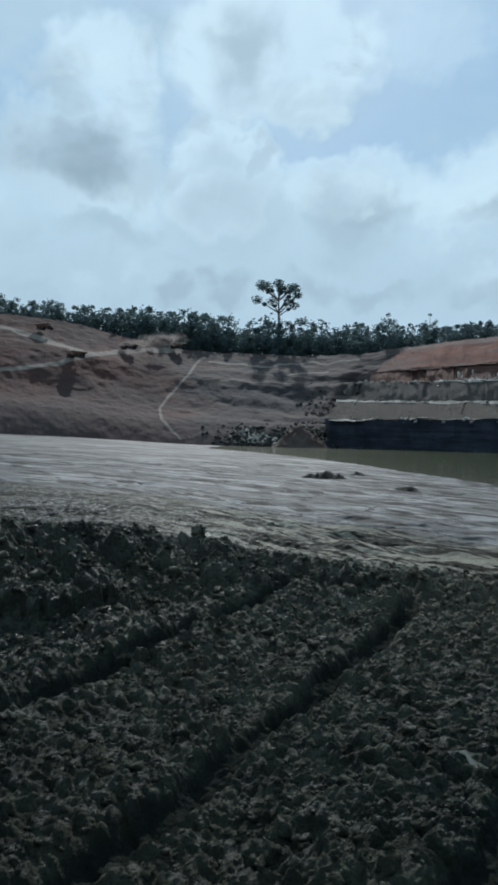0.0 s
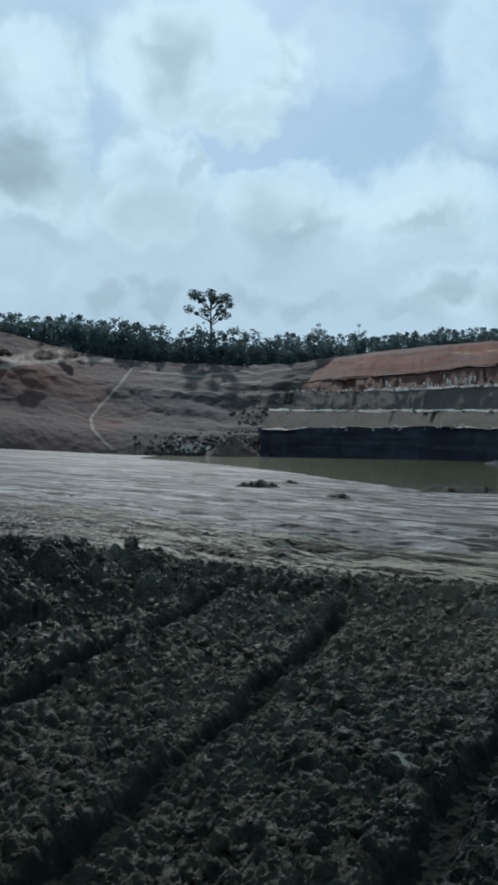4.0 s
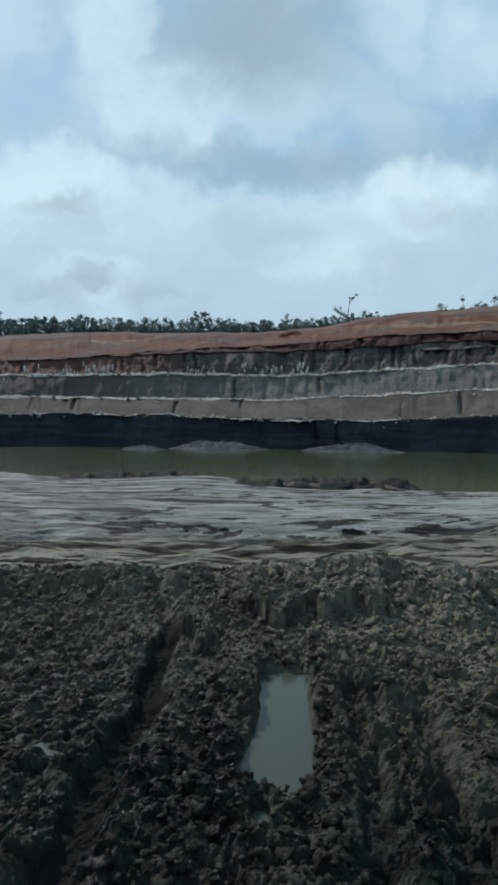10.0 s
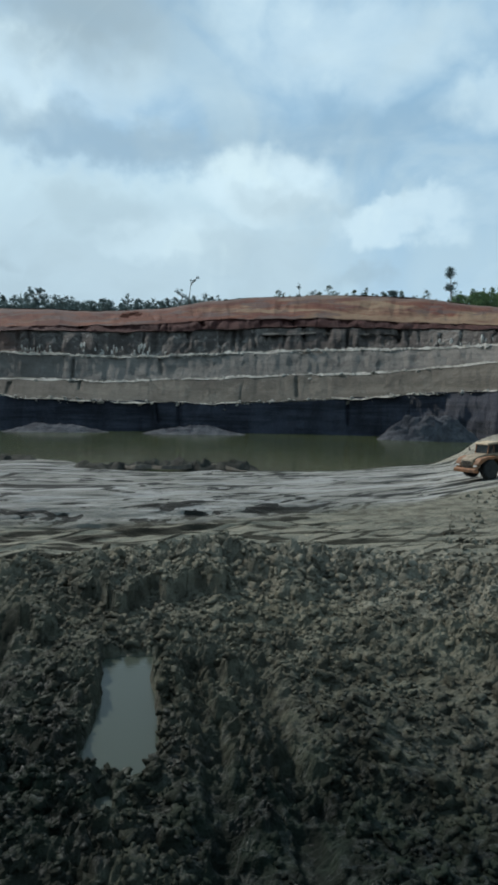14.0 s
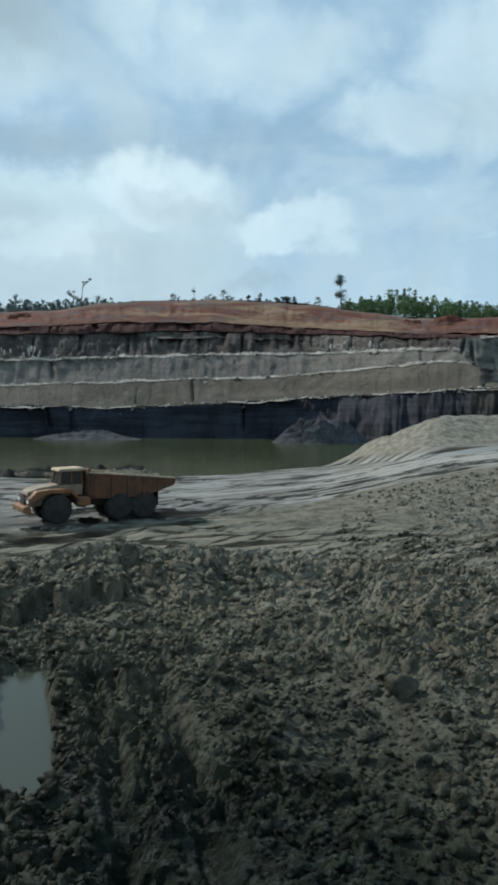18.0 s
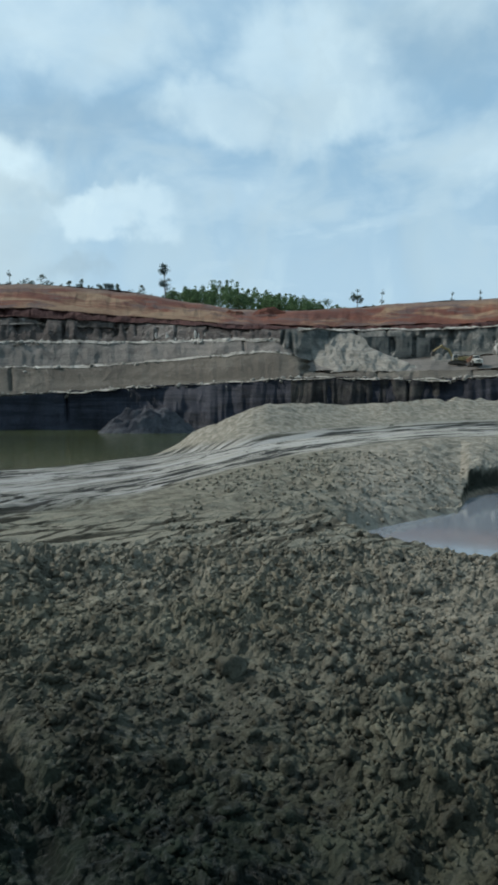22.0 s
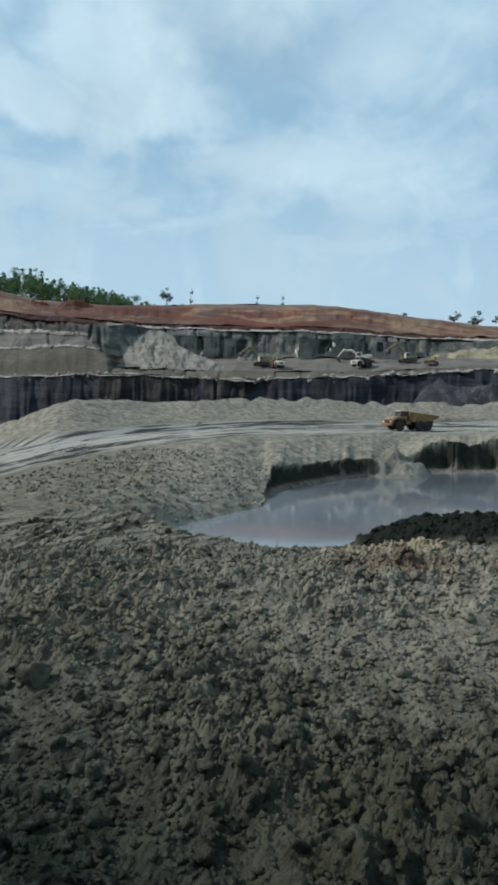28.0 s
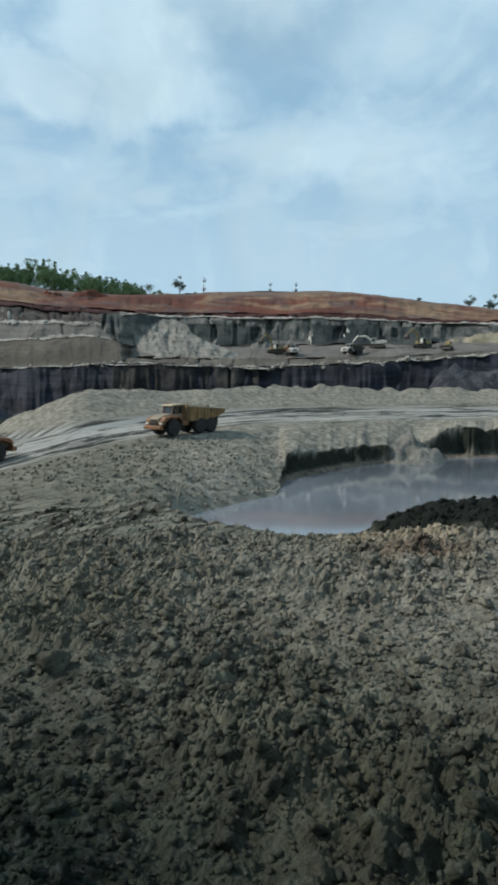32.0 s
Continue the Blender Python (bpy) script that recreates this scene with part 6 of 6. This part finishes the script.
def dust_cloud(name, seed, length, mat, first, last, count, label):
    """Drifting dust or smoke: a thing of soft puffs along x."""
    rs = np.random.RandomState(seed)
    t = tagged(new(name), label, "dust", "drifting dust in the pit")
    for k in range(count):
        u = k / (count - 1)
        bm = bmesh.new()
        bmesh.ops.create_icosphere(bm, subdivisions=3, radius=1.0)
        size = first + (last - first) * u
        off = rs.rand(3) * 9
        for v in bm.verts:
            d = 1 + 0.35 * noise.noise(Vector(v.co * 1.6) + Vector(off))
            v.co = Vector((v.co.x * size * 1.7 * d, v.co.y * size * d, v.co.z * size * 0.8 * d))
        puff = part("puff", bm, mat, t, smooth=True)
        puff.location = (u * length + rs.randn() * 1.5, rs.randn() * 1.2, first * 0.9 + last * 0.5 * u + rs.randn() * 0.5)
    return t


dust_clouds = [dust_cloud("dust_cloud", 5, 20, DUST, 1.6, 4.5, 8, "pale dust hanging behind a moving truck"), dust_cloud("dust_cloud", 6, 16, DUST, 1.6, 4.0, 7, "pale dust hanging behind a moving truck")]


# ---- machines ----
truck_a, wheels_a = dump_truck("mud-stained orange articulated dump truck driving loaded along the wet road", "dump trucks in the pit")
truck_b, wheels_b = dump_truck("rusty yellow articulated dump truck driving along the embankment", "dump trucks in the pit", True, MUDDY_YELLOW)
truck_c, wheels_c = dump_truck("dark red-brown articulated dump truck coming up the road", "dump trucks in the pit", False)
truck_d, wheels_d = dump_truck("dusty white-fronted dump truck waiting beside an excavator", "dump trucks on the far bench", True, None, WHITE_PAINT)
truck_e, wheels_e = dump_truck("dark dump truck moving along the far bench", "dump trucks on the far bench", False, DARK_STEEL, WHITE_PAINT)
slope_trucks = [dump_truck("dust-covered dump truck on the haul road of the slope", "dump trucks on the slope", k != 1)[0] for k in range(4)]
digger_a, house_a = excavator("yellow excavator loading on the far bench", "excavators on the far bench", 42, 75)
digger_b, house_b = excavator("pale green-white excavator among heaps on the far bench", "excavators on the far bench", 20, 70, WHITE_PAINT)
digger_c, house_c = excavator("yellow excavator digging into the far face", "excavators on the far bench", 38, 70)
dozer = bulldozer("small dark bulldozer parked on the far bench")


def bench_z(turn, r):
    """Height of the machine bench."""
    foot = float(along(FOOT_R, turn))
    r0, r1 = foot + 23.5, foot + 33 + 22
    z0, z1 = float(height_at(along(BENCH_RISE, turn), r0)), float(height_at(along(BENCH_BACK_RISE, turn), r1))
    return z0 + (z1 - z0) * (r - r0) / (r1 - r0)


def stand(turn, r, head, lift=0.15):
    return pose(r * math.sin(radians(turn)), r * math.cos(radians(turn)), bench_z(turn, r) + lift, 0, 0, head)


for ob, turn, r, head in ((truck_d, 45.2, 232, 150), (digger_a, 43.9, 238, 60), (digger_b, 52.3, 243, 30), (digger_c, 55.9, 240, 60), (dozer, 57.9, 232, 100)):
    ob.matrix_world = stand(turn, r, head)


def ground_z(x, y):
    return float(plain(np.array([math.degrees(math.atan2(x, y))]), np.array([math.hypot(x, y)]))[0])


def drive(truck, wheels, stations, lift=0.12):
    """Drive a truck through (t, x, y) stations, wheels turning with the way it goes."""
    ts = [s[0] for s in stations]
    rows, spin = [], 0.0
    t, last = 0.0, None
    spins = [(0.0, 0.0)]
    while t < 32.01:
        x, y = np.interp(t, ts, [s[1] for s in stations]), np.interp(t, ts, [s[2] for s in stations])
        if last is not None:
            spin += math.hypot(x - last[0], y - last[1]) / 0.9
            spins.append((t, spin))
        last = (x, y)
        t = round(t + 0.1, 3)
    for i, (t0, x, y) in enumerate(stations):
        j = min(i, len(stations) - 2)
        vx, vy = 0.0, 0.0
        for k in (j - 1, j) if 0 < i < len(stations) - 1 else (j,):
            d = math.hypot(stations[k + 1][1] - stations[k][1], stations[k + 1][2] - stations[k][2])
            if d > 0.1:
                vx += (stations[k + 1][1] - stations[k][1]) / d
                vy += (stations[k + 1][2] - stations[k][2]) / d
        head = math.atan2(-vx, vy) if vx or vy else rows[-1][1] if rows else 0.0
        rows.append((t0, head, x, y))
    out = []
    for t0, head, x, y in rows:
        fx, fy = -math.sin(head), math.cos(head)
        zf, zb = ground_z(x + fx * 2.9, y + fy * 2.9), ground_z(x - fx * 2, y - fy * 2)
        out.append((t0, pose(x, y, (zf + zb) / 2 + lift, math.degrees(math.atan2(zf - zb, 4.9)), 0, math.degrees(head))))
    walk(truck, out)
    for w in wheels:
        loc = w.location.copy()
        walk(w, [(tt, Matrix.Translation(loc) @ Matrix.Rotation(-a, 4, "X")) for tt, a in spins])


def motions():
    drive(truck_a, wheels_a, [(0, 120, 76), (6, 105, 74), (11, 62, 70), (12.5, 46, 69), (13.5, 34.5, 66.5), (14.5, 24.4, 62.4), (15.5, 17.2, 56.6), (16.0, 13.7, 53.2), (16.5, 10.2, 50.4), (17.0, 6.6, 48.3), (17.5, 2.9, 46.7), (18.0, -0.3, 45.7), (18.5, -3.1, 44.6), (19.0, -5.7, 43.6), (20.0, -12.5, 42.4), (24, -45, 44), (32, -95, 52)])
    drive(truck_b, wheels_b, [(0, 130, 10), (22, 128, 20), (25.5, 122, 40), (26.6, 116, 51), (27.5, 107.0, 63.0), (28.0, 101.0, 67.4), (29.0, 86.0, 68.6), (30.0, 70.3, 65.6), (31.0, 57.6, 63.8), (32.0, 46.0, 62.4)])
    drive(truck_c, wheels_c, [(0, -160, 42), (14, -156, 43), (15, -148, 44), (20, -98, 50), (26, -38, 53), (30, 2, 57), (31, 11.5, 59), (32, 20.6, 61.2)])
    walk(truck_e, [(0, stand(61, 234, 80)), (22, stand(58, 234, 82)), (24.5, stand(54.9, 232, 86)), (27.5, stand(52.6, 230, 92)), (30, stand(50.9, 229, 95)), (32, stand(50.3, 229, 95))])
    for w in wheels_e:
        loc = w.location.copy()
        walk(w, [(k * 0.5, Matrix.Translation(loc) @ Matrix.Rotation(-max(0.0, k * 0.5 - 22) * 4.0 / 0.9 * 0.7, 4, "X")) for k in range(65)])

    def on_slope(turn, rise, head):
        k = share_for([turn], [rise])
        r, z = slope_at(np.array([turn]), k)
        rr = float(r[0]) - 2.5
        return pose(rr * math.sin(radians(turn)), rr * math.cos(radians(turn)), float(z[0]) + 0.6, 0, 0, head)

    a, b, c, d = slope_trucks
    walk(a, [(0, on_slope(-61.9, 7.0, -60)), (2, on_slope(-60.0, 6.1, -60)), (5, on_slope(-59.4, 5.7, -60)), (32, on_slope(-59.2, 5.6, -60))])
    walk(b, [(0, on_slope(-59.4, 4.9, 110)), (1, on_slope(-61.4, 4.4, 105)), (3, on_slope(-65, 3.95, 100)), (8, on_slope(-71, 3.6, 95)), (32, on_slope(-76, 3.5, 95))])
    walk(c, [(0, on_slope(-55.2, 5.75, 115)), (0.5, on_slope(-56.1, 5.6, 115)), (1, on_slope(-56.8, 5.5, 115)), (2.5, on_slope(-59.0, 5.1, 115)), (5, on_slope(-62, 4.3, 105)), (32, on_slope(-72, 3.55, 95))])
    walk(d, [(0, on_slope(-51.2, 5.97, 100)), (2.5, on_slope(-52.2, 5.95, 105)), (4.5, on_slope(-55.2, 5.72, 112)), (6, on_slope(-57.3, 5.45, 115)), (10, on_slope(-62, 4.3, 105)), (32, on_slope(-69, 3.7, 95))])
    u, v = dust_clouds

    def trail(turn, rise):
        m = on_slope(turn, rise, 0)
        return Matrix.Translation(m.translation) @ pose(0, 0, 0.6, 0, -5, -turn + 8)

    walk(u, [(0, trail(-55.6, 5.75)), (2.5, trail(-57.8, 5.3)), (5, trail(-60, 4.9)), (32, trail(-74, 3.6))])
    walk(v, [(0, trail(-54.2, 5.9)), (2.5, trail(-57.0, 5.5)), (5, trail(-58.4, 5.2)), (32, trail(-62, 4.6))])
    swing = [(0, 0), (20, 0), (23, 10), (24.5, 45), (26, 50), (28, 20), (30, 5), (32, 40)]
    walk(house_a, [(t, pose(0, 0, 0, 0, 0, v)) for t, v in swing])
    walk(house_c, [(t, pose(0, 0, 0, 0, 0, v)) for t, v in ((0, 0), (24, 0), (27.5, 10), (30, 45), (32, 30))])


motions()
